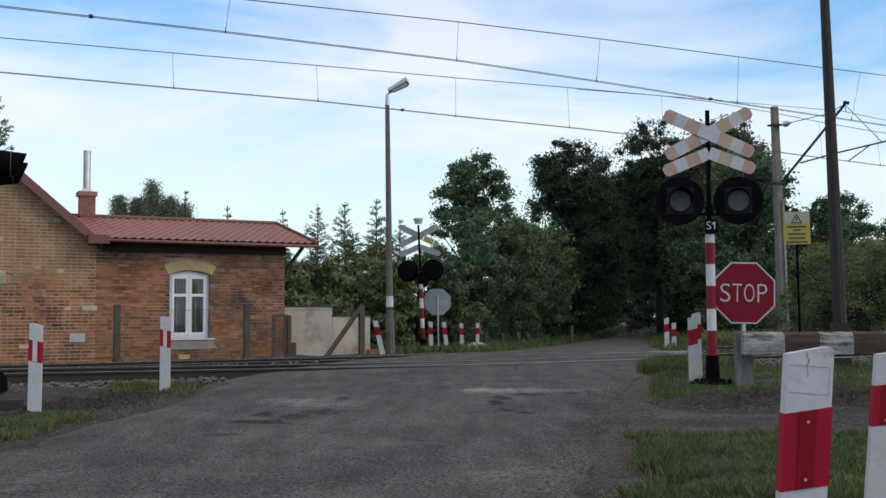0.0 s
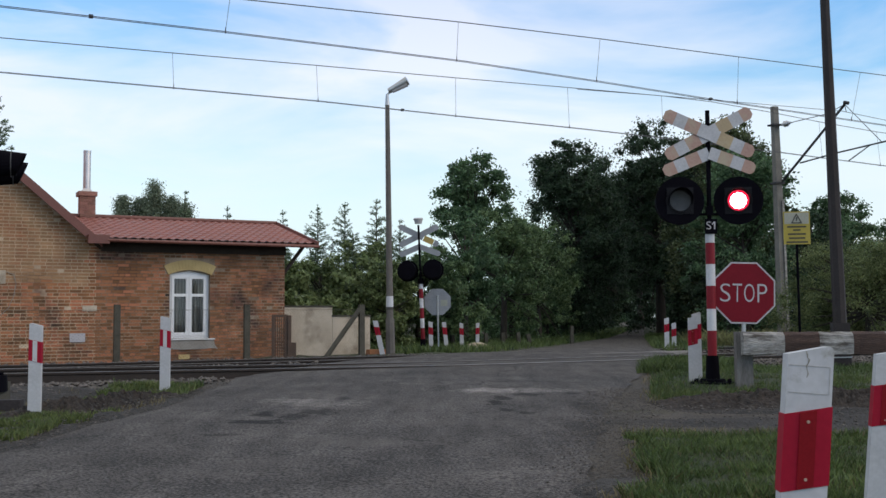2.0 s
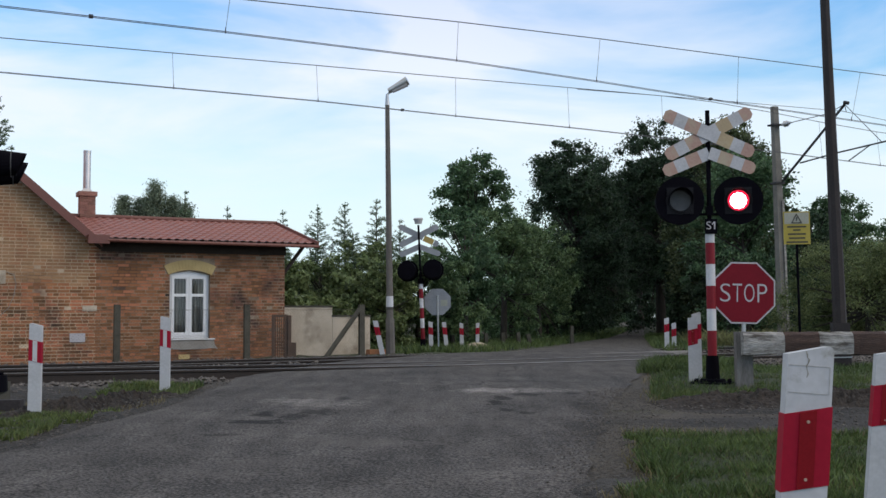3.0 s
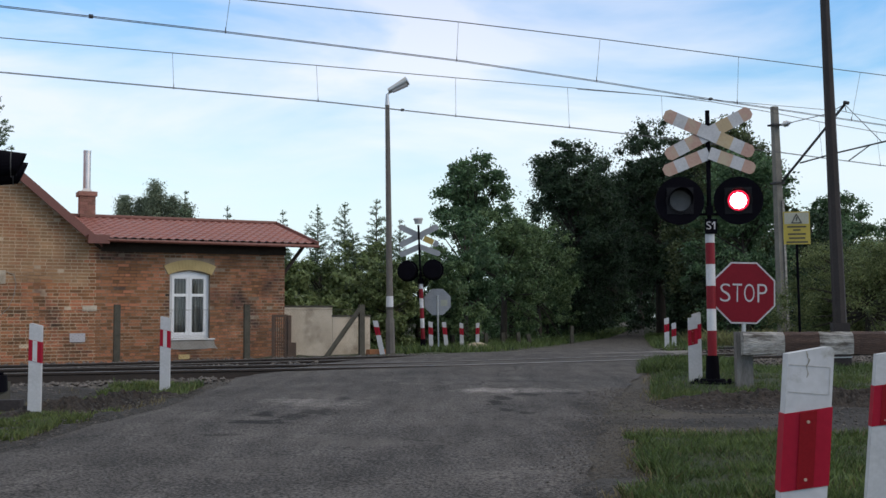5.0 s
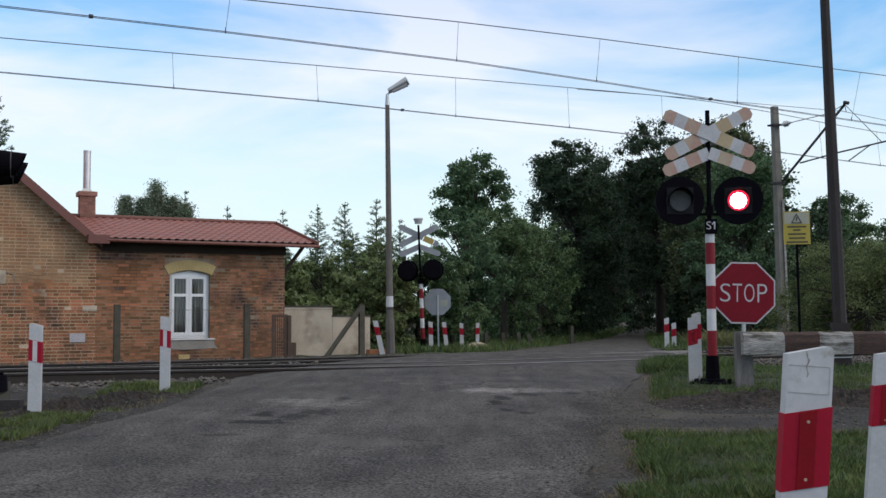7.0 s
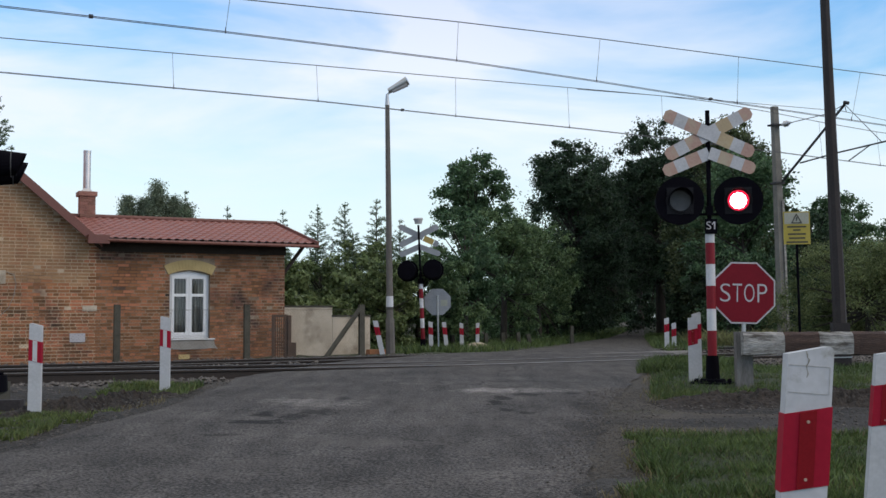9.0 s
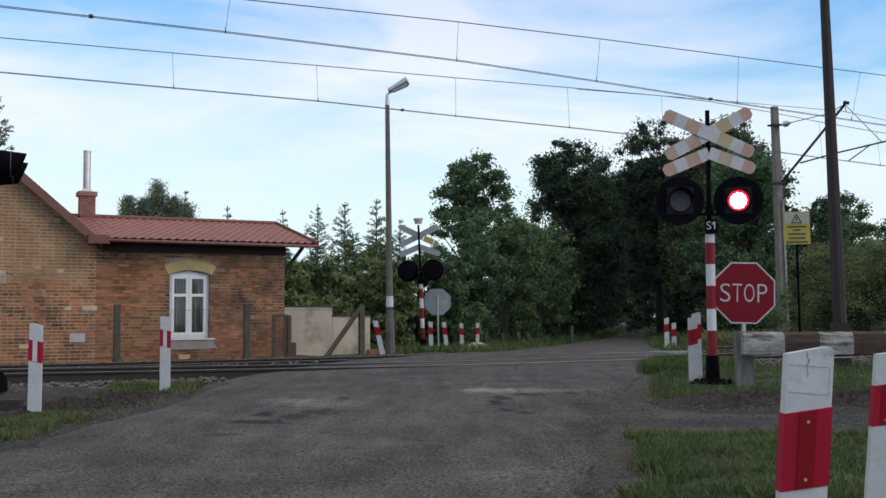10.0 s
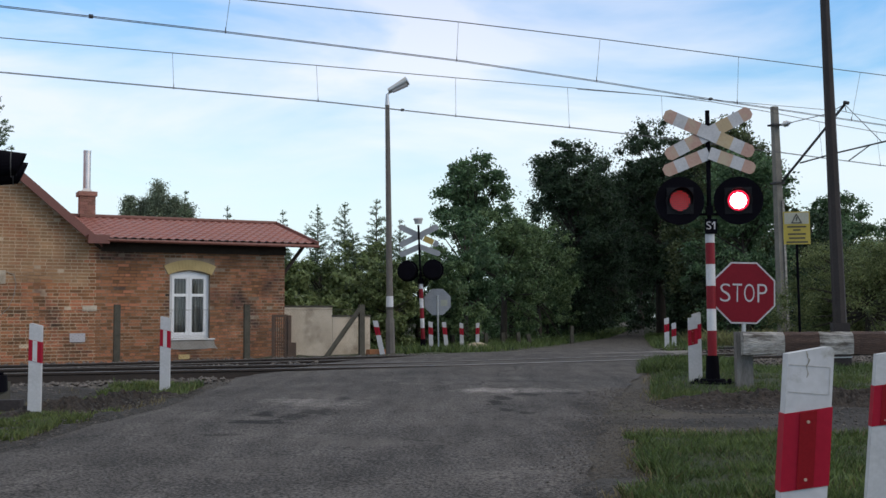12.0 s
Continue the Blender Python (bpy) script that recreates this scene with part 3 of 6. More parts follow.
def build_tracks():
    sl = bmesh.new()
    box(sl, -0.12, 0.12, -1.25, 1.25, -0.14, 0.0)
    soften(sl, 0.015)
    sleeper_mesh = mesh_of("sleeper", sl, M["sleeper"])
    for v in TRACKS:
        tr = thing("railway_track", TR @ pose(0, v, 0), "rusty railway track on stone ballast", "railway track", "railway tracks", "structure")
        for side in (-0.7525, 0.7525):
            bm = bmesh.new()
            prev = None
            for u in (-60, -2, 9, 140):
                cur = [bm.verts.new((u, side + y, RAIL_TOP + rise(v, u) - 0.17 + z)) for y, z in rail_profile()]
                for i in range(12 if prev else 0):
                    bm.faces.new((prev[i], prev[(i + 1) % 12], cur[(i + 1) % 12], cur[i]))
                prev = cur
            rail = part("rail", bm, M["rail_side"], tr)
            bm = bmesh.new()
            prev = None
            for u in (-60, -2, 9, 140):
                z = RAIL_TOP + rise(v, u)
                cur = [bm.verts.new(p) for p in ((u, side - 0.03, z - 0.003), (u, side + 0.03, z - 0.003), (u, side + 0.03, z + 0.001), (u, side - 0.03, z + 0.001))]
                for i in range(4 if prev else 0):
                    bm.faces.new((prev[i], prev[(i + 1) % 4], cur[(i + 1) % 4], cur[i]))
                prev = cur
            part("running_surface", bm, M["rail_top"], rail, "polished steel running surface")
        for i in range(-22, 70):
            u = i * 0.62
            x = DU.x * u + DV.x * v
            y = DU.y * u + DV.y * v
            if edge_at(LEFT_EDGE, y) - 0.4 < x < edge_at(RIGHT_EDGE, y) + 0.5:
                continue
            s = new("sleeper", sleeper_mesh)
            s.parent = tr
            s.matrix_local = pose(u, 0, 0.094 + rise(v, u), 0, 0, random.uniform(-1, 1))
    # ballast stones
    rng = np.random.default_rng(5)
    base = np.array([(1, 0, 0), (0, 1, 0), (-1, 0, 0), (0, -1, 0), (0.2, 0.1, 1), (0, 0, -1)], dtype=float)
    faces = np.array([(0, 1, 4), (1, 2, 4), (2, 3, 4), (3, 0, 4), (1, 0, 5), (2, 1, 5), (3, 2, 5), (0, 3, 5)])
    out = []
    n = 15000
    us = rng.uniform(-4, 26, n)
    vs = np.where(rng.random(n) < 0.72, rng.normal(TRACKS[0] - 1.2, 1.0, n), rng.normal(TRACKS[1], 1.3, n))
    for u, v in zip(us, vs):
        x, y = DU.x * u + DV.x * v, DU.y * u + DV.y * v
        if v < 13.6 or edge_at(LEFT_EDGE, y) - 0.15 < x < edge_at(RIGHT_EDGE, y) + 0.25 or any(abs(abs(v - t) - 0.7525) < 0.1 for t in TRACKS):
            continue
        r = rng.uniform(0.02, 0.05)
        p = base * rng.uniform(0.6, 1.3, (len(base), 1)) * r * np.array([1.2, 1.0, 0.7])
        a = rng.uniform(0, 6.28)
        c, s = math.cos(a), math.sin(a)
        q = np.stack([p[:, 0] * c - p[:, 1] * s + x, p[:, 0] * s + p[:, 1] * c + y, p[:, 2] + ground_z(x, y) + 0.01], 1)
        out.append(q[faces].reshape(-1, 3))
    ob = new("ballast", quads("ballast", np.concatenate(out), M["ballast"], 3))
    tagged(ob, "grey-brown crushed stone ballast along the rails", "ballast", kind="stuff")


build_tracks()


def crossing_slabs():
    """Pale concrete slabs beside the rails where the road crosses."""
    bm = bmesh.new()
    box(bm, -0.73, 0.73, -0.075, 0.075, -0.12, 0.0)
    soften(bm, 0.012)
    slab_mesh = mesh_of("crossing_slab", bm, M["slab"])
    for v, us in ((TRACKS[0] - 0.60, [6.5 + 1.49 * i for i in range(6)]), (TRACKS[1] - 1.55, [15.0 + 1.49 * i for i in range(2)])):
        for u in us:
            ob = new("crossing_slab", slab_mesh)
            ob.matrix_world = TR @ pose(u, v, 0.257, 0, random.uniform(-0.15, 0.15), 0)
            tagged(ob, "pale worn concrete slab beside the rail in the crossing", "slab", "crossing slabs", "structure")


M["slab"] = surf("worn_concrete_slab", (0.13, 0.125, 0.12), (0.30, 0.285, 0.27), 0.8, scale=2, fine=30, bump=0.4, spread=0.15)
crossing_slabs()


# ---- trees and shrubs ----
def leaves_at(rng, centres, radii, per, size, flat=0.75):
    """Diamond leaves on the shells of clumps."""
    k = len(centres)
    c = np.repeat(centres, per, 0)
    r = np.repeat(radii, per)
    d = rng.normal(size=(k * per, 3))
    d /= np.linalg.norm(d, axis=1)[:, None]
    d[:, 2] *= flat
    p = c + d * (r * np.minimum(1.35, np.abs(rng.normal(0, 0.75, k * per))))[:, None]
    a = rng.normal(size=(k * per, 3))
    a /= np.linalg.norm(a, axis=1)[:, None]
    b = np.cross(a, rng.normal(size=(k * per, 3)))
    b /= np.linalg.norm(b, axis=1)[:, None]
    s = (size * rng.uniform(0.6, 1.3, k * per))[:, None]
    return np.stack([p - a * s, p - b * s * 0.55 + a * s * 0.1, p + a * s, p + b * s * 0.55 + a * s * 0.1], 1)


def broadleaf(name, x, y, h, w, seed, material, label, category="tree", clear=0.18, clumps=150, per=110, size=0.17, group="", top=0.75, z=None):
    rng = np.random.default_rng(seed)
    z = ground_z(x, y) - 0.03 if z is None else z
    t = thing(name, pose(x, y, z), label, category, group)
    bm = bmesh.new()
    tip = Vector((rng.uniform(-0.2, 0.2), rng.uniform(-0.2, 0.2), h * 0.8))
    r0 = 0.022 * h + 0.03
    mid = Vector((tip.x * 0.3, tip.y * 0.3, h * 0.35))
    cyl(bm, (0, 0, -0.1), mid, r0, r0 * 0.7, 9)
    cyl(bm, mid, tip, r0 * 0.7, 0.03, 8)
    cents, rads = [], []
    lobes = [(rng.uniform(-0.24, 0.24) * w, rng.uniform(-0.24, 0.24) * w, h * rng.uniform(0.3, 0.84), rng.uniform(0.13, 0.26) * w) for _ in range(9)]
    while len(cents) < clumps:
        if rng.random() < 0.5:
            lx, ly, lz, lr = lobes[rng.integers(9)]
            d = rng.normal(size=3)
            d /= np.linalg.norm(d)
            q = np.array([lx, ly, lz]) + d * lr * rng.uniform(0.5, 1.0)
            if q[2] > h * 0.96 or q[2] < h * clear:
                continue
        else:
            k = rng.uniform(clear, 0.96)
            e = (k - clear) / (1 - clear)
            prof = (min(1.0, 0.55 + 1.6 * e) * (1 - max(0, e - 0.35) ** 2 / 0.4225 * top)) * w * 0.5
            a, r = rng.uniform(0, 6.283), prof * rng.uniform(0.25, 1.0) ** 0.5
            q = np.array([r * math.cos(a), r * math.sin(a), k * h])
        cents.append(q)
        rads.append(rng.uniform(0.03, 0.11) * w)
    for q in cents[: clumps // 4]:
        s = mid.lerp(tip, min(1.0, max(0.0, (q[2] / h - 0.4) * 1.2)))
        cyl(bm, s, q, 0.018 * w * 0.5 + 0.01, 0.012, 5, False)
    part("trunk", bm, M["bark"], t)
    co = leaves_at(rng, np.array(cents), np.array(rads), per, size)
    cr = new("crown", quads("crown", co, material))
    cr.parent = t
    return t


def spruce(x, y, h, w, seed, label="young green spruce with a pointed top", group="spruces", z=None, sparse=1.0):
    rng = np.random.default_rng(seed)
    t = thing("spruce_tree", pose(x, y, ground_z(x, y) - 0.03 if z is None else z), label, "spruce", group)
    bm = bmesh.new()
    cyl(bm, (0, 0, -0.1), (0, 0, h), 0.010 * h + 0.02, 0.008, 7)
    out = []

    def needles(p, q, m, spread):
        s = rng.uniform(0.0, 1.0, m)[:, None]
        base = p + (q - p) * s
        ax = (q - p) / max(1e-6, np.linalg.norm(q - p))
        side = rng.normal(size=(m, 3)) * spread + ax
        side /= np.linalg.norm(side, axis=1)[:, None]
        lg = rng.uniform(0.06, 0.12, m)[:, None]
        wd = np.cross(side, rng.normal(size=(m, 3)))
        wd /= np.linalg.norm(wd, axis=1)[:, None]
        out.append(np.stack([base, base + side * lg * 0.5 + wd * 0.013, base + side * lg, base + side * lg * 0.5 - wd * 0.013], 1))
    # whorls grow closer and longer downwards, the leader stays almost bare
    zw = h - 0.12
    while zw > 0.25:
        down = (h - zw) / h
        reach = w * 0.5 * min(1.0, 0.04 + 1.15 * down ** 0.9)
        for i in range(6 if down > 0.12 else 4):
            a = rng.uniform(0, 6.283)
            ln = reach * rng.uniform(0.4, 1.15) + 0.06
            rise = ln * (rng.uniform(0.5, 0.9) if down < 0.2 else rng.uniform(0.1, 0.6) if down < 0.6 else rng.uniform(-0.1, 0.4))
            d = np.array([math.cos(a), math.sin(a), 0.0])
            p, q = np.array([0, 0, zw + rng.uniform(-0.04, 0.04)]), np.array([d[0] * ln, d[1] * ln, zw + rise])
            cyl(bm, p, q, 0.010, 0.004, 4, False)
            needles(p + (q - p) * 0.1, q, int((10 + 60 * ln) * sparse), 0.7)
            for _ in range(int(7 * ln)):
                m = p + (q - p) * rng.uniform(0.3, 0.95)
                e = d * 0.7 + np.array([-d[1], d[0], 0]) * rng.choice((-1, 1)) * rng.uniform(0.5, 1.0) + np.array([0, 0, rng.uniform(-0.35, 0.1)])
                needles(m, m + e * ln * rng.uniform(0.15, 0.34), int((8 + 22 * ln) * sparse), 0.6)
        zw -= rng.uniform(0.2, 0.34) if down < 0.12 else rng.uniform(0.12, 0.2) if down < 0.35 else 0.14
    needles(np.array([0, 0, h * 0.86]), np.array([0, 0, h + 0.05]), 60, 0.5)
    part("trunk", bm, M["bark"], t)
    cr = new("crown", quads("crown", np.concatenate(out), M["needle"]))
    cr.parent = t
    return t


def birch(x, y, h, w, seed, z=0.0):
    """A slender crown of hanging twigs."""
    rng = np.random.default_rng(seed)
    t = thing("birch_tree", pose(x, y, z), "slender grey-green birch bending in the wind", "birch", "birches")
    bm = bmesh.new()
    cyl(bm, (0, 0, -0.1), (0, 0, h * 0.97), 0.012 * h, 0.012, 8)
    out = []
    for _ in range(420):
        k = rng.uniform(0.25, 1.0)
        reach = w * 0.5 * (1 - (k - 0.25) / 0.75) ** 0.95 * rng.uniform(0.3, 1.0) + 0.05
        a = rng.uniform(0, 6.283)
        tip = np.array([math.cos(a) * reach, math.sin(a) * reach, k * h + 0.2 * reach])
        if rng.random() < 0.3:
            cyl(bm, (0, 0, k * h - 0.3 * reach), tip, 0.02, 0.008, 4, False)
        m = 60
        s = rng.uniform(0, 1, m)
        base = tip + np.stack([rng.normal(0, 0.2, m), rng.normal(0, 0.2, m), -s * rng.uniform(0.5, 1.3) + 0.1], 1)
        ax = rng.normal(size=(m, 3)) + np.array([0, 0, -1.0])
        ax /= np.linalg.norm(ax, axis=1)[:, None]
        wd = np.cross(ax, rng.normal(size=(m, 3)))
        wd /= np.linalg.norm(wd, axis=1)[:, None]
        lg = rng.uniform(0.06, 0.13, m)[:, None]
        out.append(np.stack([base, base + ax * lg * 0.5 + wd * lg * 0.3, base + ax * lg, base + ax * lg * 0.5 - wd * lg * 0.3], 1))
    part("trunk", bm, M["bark"], t)
    cr = new("crown", quads("crown", np.concatenate(out), M["birch"]))
    cr.parent = t
    return t


def build_trees():
    lin = "tall dark green linden along the road"
    tall = (("maple_tree", 1.4, 46, 8.5, 4.4, 11, "leaf_mid", 200), ("linden_tree", 3.2, 50, 5.9, 4.0, 12, "leaf_mid", 160), ("linden_tree", 7.0, 58, 11.1, 6.0, 13, "leaf_shaded", 320), ("linden_tree", 9.3, 72, 12.4, 7.6, 14, "leaf_shaded", 230),
            ("linden_tree", 12.6, 86, 13.4, 9.0, 15, "leaf_shaded", 220), ("linden_tree", 15.4, 76, 12.8, 9.0, 33, "leaf_shaded", 220), ("linden_tree", 18.4, 100, 14.0, 11.0, 34, "leaf_shaded", 220), ("linden_tree", 16.0, 66, 12.4, 6.2, 16, "leaf_shaded", 220), ("linden_tree", 12.6, 62, 12.9, 6.4, 32, "leaf_shaded", 300), ("linden_tree", 13.3, 50, 10.6, 6.0, 17, "leaf_olive", 360), ("linden_tree", 15.1, 53, 9.8, 5.0, 35, "leaf_olive", 330), ("linden_tree", 14.6, 57, 11.4, 6.4, 36, "leaf_shaded", 320), ("linden_tree", 11.6, 41, 7.6, 4.6, 18, "leaf_mid", 190),
            ("linden_tree", 17.5, 80, 13.0, 7.0, 19, "leaf_shaded", 180), ("linden_tree", 16.2, 110, 15.0, 11.0, 20, "leaf_shaded", 200), ("linden_tree", 24.0, 112, 15.0, 11.0, 21, "leaf_shaded", 200), ("linden_tree", 22.0, 150, 16.0, 13.0, 27, "leaf_mid", 180), ("linden_tree", 33.0, 155, 16.0, 13.0, 28, "leaf_mid", 180), ("linden_tree", 31.5, 215, 17.0, 20.0, 29, "leaf_mid", 160), ("linden_tree", 14.2, 92, 13.0, 6.5, 30, "leaf_shaded", 170), ("linden_tree", 19.2, 94, 13.0, 6.5, 31, "leaf_shaded", 170), ("linden_tree", 15.4, 45, 5.6, 4.0, 22, "leaf_shaded", 180),
            ("linden_tree", 21.6, 58, 8.0, 5.2, 23, "leaf_mid", 190), ("linden_tree", 26.0, 62, 6.6, 6.0, 24, "leaf_mid", 190), ("linden_tree", 18.6, 52, 6.2, 5.0, 25, "leaf_mid", 160), ("linden_tree", 5.2, 66, 6.4, 5.0, 26, "leaf_shaded", 160), ("linden_tree", 4.7, 55, 6.0, 4.2, 37, "leaf_mid", 200))
    for name, x, y, h, w, seed, mt, cl in tall:
        broadleaf(name, x, y, h, w, seed, M[mt], lin if name[0] == "l" else "bushy green maple with loose upper branches", "tree", 0.03 if seed not in (15, 20, 21, 27, 28, 30, 31, 33, 34) else 0.27, cl, 230 if y < 75 else 110, (0.048 if y < 75 else 0.085) + y * 0.0006, "trees along the road")
    # hedge of shrubs below the trees
    shr = ((-4.2, 37.5, 3.2, 2.8), (-2.6, 39, 3.9, 3.0), (-0.9, 38, 3.6, 3.0), (0.8, 40, 5.2, 3.4), (2.4, 43, 5.6, 3.6), (4.2, 47, 5.3, 3.8), (-6.0, 40, 3.4, 3.2), (-7.6, 42, 3.5, 3.2), (5.2, 54, 5.0, 4.0), (-1.8, 35.0, 3.0, 2.2), (0.3, 36.2, 3.0, 2.4),
           (14.6, 40, 3.2, 4.0), (17.0, 44, 4.0, 4.5), (20, 46, 4.2, 5), (12.4, 47, 4.2, 4.0),
           (5.6, 55, 3.6, 4.0), (7.2, 63, 4.0, 4.4), (9.0, 71, 4.2, 4.6), (11.2, 80, 4.5, 5.0), (13.2, 90, 5, 5), (17.5, 72, 4.2, 4.4), (19.4, 83, 4.6, 5.0), (21.6, 95, 5.0, 5.0), (14.2, 58, 4.0, 4.0), (12.6, 53, 3.4, 3.4), (22.2, 118, 5, 6), (17.5, 118, 6, 6), (16.8, 66, 3.8, 3.8), (-5.3, 36, 3.0, 2.2), (-3.2, 36.5, 3.2, 2.2), (-4.7, 33, 1.95, 1.9), (-3.6, 33.6, 1.75, 1.9), (-2.7, 35.5, 2.4, 1.9))
    for k, (x, y, h, w) in enumerate(shr):
        # shrubs along the avenue take the leaf colour with shade painted in
        broadleaf("shrub", x, y, h, w, 60 + k, M["leaf_sapling" if x < -1.2 else "leaf_shaded" if k > 10 else "leaf_bush" if k % 3 else "leaf_mid"], "dense wild green shrub in a hedge row", "shrub", 0.02, 120, 190 if k < 15 else 100, 0.062 if k < 15 else 0.10, "hedge shrubs", 0.6)
    broadleaf("willow_bush", 11.3, 28.5, 2.9, 4.8, 90, M["leaf_willow"], "large rounded pale green willow bush by the railway", "bush", 0.01, 260, 420, 0.03, "", 0.5)
    for k, (px, y, h, w) in enumerate(((-5.05, 43, 5.4, 2.9), (-3.95, 43, 5.5, 3.1), (-2.62, 42, 5.5, 2.8), (-6.45, 43, 5.2, 2.6), (-9.1, 45, 5.6, 2.0), (-10.9, 45, 6.3, 2.0), (-1.9, 47, 5.2, 2.4), (-5.9, 39, 3.7, 2.4), (-4.6, 38.5, 3.6, 2.2), (-3.2, 38, 3.9, 2.4), (-2.0, 38.5, 4.2, 2.4))):
        spruce(px, y, h * 1.04, w * 0.86, 120 + k, sparse=0.7)
    spruce(-16.55, 39.5, 9.4, 3.4, 140, "tall dark spruce behind the house", "")


def far_woods():
    rng = np.random.default_rng(77)
    n = 1300
    c = np.stack([rng.uniform(-140, 190, n), rng.uniform(236, 262, n), rng.uniform(-0.5, 9.5, n)], 1)
    c[:, 2] *= 0.75 + 0.25 * np.sin(c[:, 0] * 0.11) * np.cos(c[:, 0] * 0.037)
    ob = new("far_woods", quads("far_woods", leaves_at(rng, c, rng.uniform(1.2, 2.6, n), 90, 0.45), M["leaf_mid"]))
    tagged(ob, "distant green woods closing the view", "woods", kind="stuff")


far_woods()
BIRCHES = ((-17.6, 58, 7.9, 3.0, 0.62), (-16.75, 58.5, 7.8, 3.0, 0.5), (-15.85, 58, 8.7, 3.4, 0.36), (-15.0, 58.4, 7.9, 2.8, 0.25), (-14.2, 58.6, 7.5, 2.4, 0.16))
build_trees()
birches = [birch(x, y, h, w, 150 + k) for k, (x, y, h, w, _) in enumerate(BIRCHES)]


# ---- house ----
U_SEAM, U_END, V_WALL = 4.78, 9.36, 25.5
WIN = (6.48, 7.45, 0.62, 2.24)


def rake_z(u):
    return 6.9 - 0.86 * u if u > 0.6 else 6.9 - 0.86 * (1.2 - u)


def roof_sheet(bm, u0, u1, v0, z0, v1, z1, wave=0.2, row=0.35):
    nu, length = int((u1 - u0) / 0.04), math.hypot(v1 - v0, z1 - z0)
    rows = []
    for k in range(int(length / row) + 1):
        for e in (0.0, 0.97):
            rows.append((min(1.0, (k + e) * row / length), 0.022 if e == 0 else 0.0))
    grid = []
    for s, up in rows:
        grid.append([bm.verts.new((u0 + (u1 - u0) * i / nu, v0 + (v1 - v0) * s, z0 + (z1 - z0) * s + up + 0.016 * math.cos(2 * math.pi * (u1 - u0) * i / nu / wave))) for i in range(nu + 1)])
    for j in range(len(grid) - 1):
        for i in range(nu):
            bm.faces.new((grid[j][i], grid[j][i + 1], grid[j + 1][i + 1], grid[j + 1][i]))


def build_house():
    h = thing("house", TR, "old red brick railway house with a red sheet roof", "house")
    w0, w1, z0, z1 = WIN
    a, b = V_WALL, V_WALL + 0.38
    bm = bmesh.new()
    box(bm, U_SEAM, w0, a, b, -0.2, 2.98)
    box(bm, w1, U_END, a, b, -0.2, 2.98)
    box(bm, w0, w1, a, b, -0.2, z0)
    prism(bm, [(w0, 2.98), (w0, 2.15), (w0 + 0.25, 2.22), (w0 + 0.485, 2.25), (w1 - 0.25, 2.22), (w1, 2.15), (w1, 2.98)], a, b)
    front = part("front_wall", bm, M["mortar_dark"], h)
    bm = bmesh.new()
    prism(bm, [(-3.4, -0.2), (U_SEAM, -0.2), (U_SEAM, rake_z(U_SEAM)), (0.6, rake_z(0.6)), (-3.4, rake_z(-3.4))], a, b)
    part("gable_wall", bm, M["mortar"], h)
    bm = bmesh.new()
    prism(bm, [(-3.4, -0.2), (-3.0, -0.2), (-3.0, 3.4), (-3.4, 3.4)], b, 33)
    box(bm, -3.4, U_END, 32.6, 33.0, -0.2, 2.9)
    box(bm, U_END - 0.38, U_END, b, 32.6, -0.2, 2.98)
    prism(bm, [(U_END - 0.38, 2.98), (U_END, 2.98), (U_END, 3.0), (U_END - 0.38, 3.0)], b, 32.6)
    part("side_wall", bm, M["mortar"], h)
    bm = bmesh.new()
    box(bm, U_SEAM, U_END - 0.38, b, 32.6, -0.05, 0.0)
    part("inner_floor", bm, M["room"], h)
    bm = bmesh.new()
    box(bm, w0 - 0.8, w1 + 0.8, b + 1.6, b + 1.7, 0, 2.9)
    part("inner_wall", bm, M["room"], h)
    # end gable of the low wing
    bm = bmesh.new()
    vs = [bm.verts.new(p) for p in ((U_END, a, 2.95), (U_END, 28, 3.62), (U_END, 32.6, 2.95), (U_END - 0.3, a, 2.95), (U_END - 0.3, 28, 3.62), (U_END - 0.3, 32.6, 2.95))]
    for f in ((0, 1, 2), (5, 4, 3), (0, 3, 4, 1), (1, 4, 5, 2), (0, 2, 5, 3)):
        bm.faces.new([vs[i] for i in f])
    part("end_gable", bm, M["mortar"], h)
    # roofs
    bm = bmesh.new()
    roof_sheet(bm, 4.5, 10.02, 24.95, 2.93, 28.0, 3.68)
    roof_sheet(bm, 4.5, 10.02, 33.2, 2.6, 28.0, 3.68)
    wing = part("wing_roof", bm, M["roof"], h)
    bm = bmesh.new()
    box(bm, 4.55, 10.0, -0.02, 3.1, -0.03, -0.01, pose(0, 24.97, 2.91, math.degrees(math.atan2(0.75, 3.05))))
    part("soffit", bm, M["soffit"], wing, "dark boarded underside of the eave")
    bm = bmesh.new()
    box(bm, 4.9, 10.02, 24.90, 24.95, 2.84, 2.915)
    cyl(bm, (4.9, 24.88, 2.88), (10.04, 24.88, 2.86), 0.035, None, 8)
    part("gutter", bm, M["trim"], wing)
    for m in (pose(0, 24.93, 2.94, math.degrees(math.atan2(0.75, 3.05))), pose(20.08, 33.2, 2.62, 0, 0, 180) @ pose(0, 0, 0, math.degrees(math.atan2(1.06, 5.2)))):
        bm = bmesh.new()
        box(bm, 10.02, 10.06, 0, 3.14 if m.translation.y < 30 else 5.3, -0.08, 0.05, m)
        part("verge_trim", bm, M["trim"], wing)
    bm = bmesh.new()
    cyl(bm, (4.5, 28.0, 3.70), (10.05, 28.0, 3.70), 0.06, None, 10)
    part("ridge_cap", bm, M["trim"], wing)
    bm = bmesh.new()
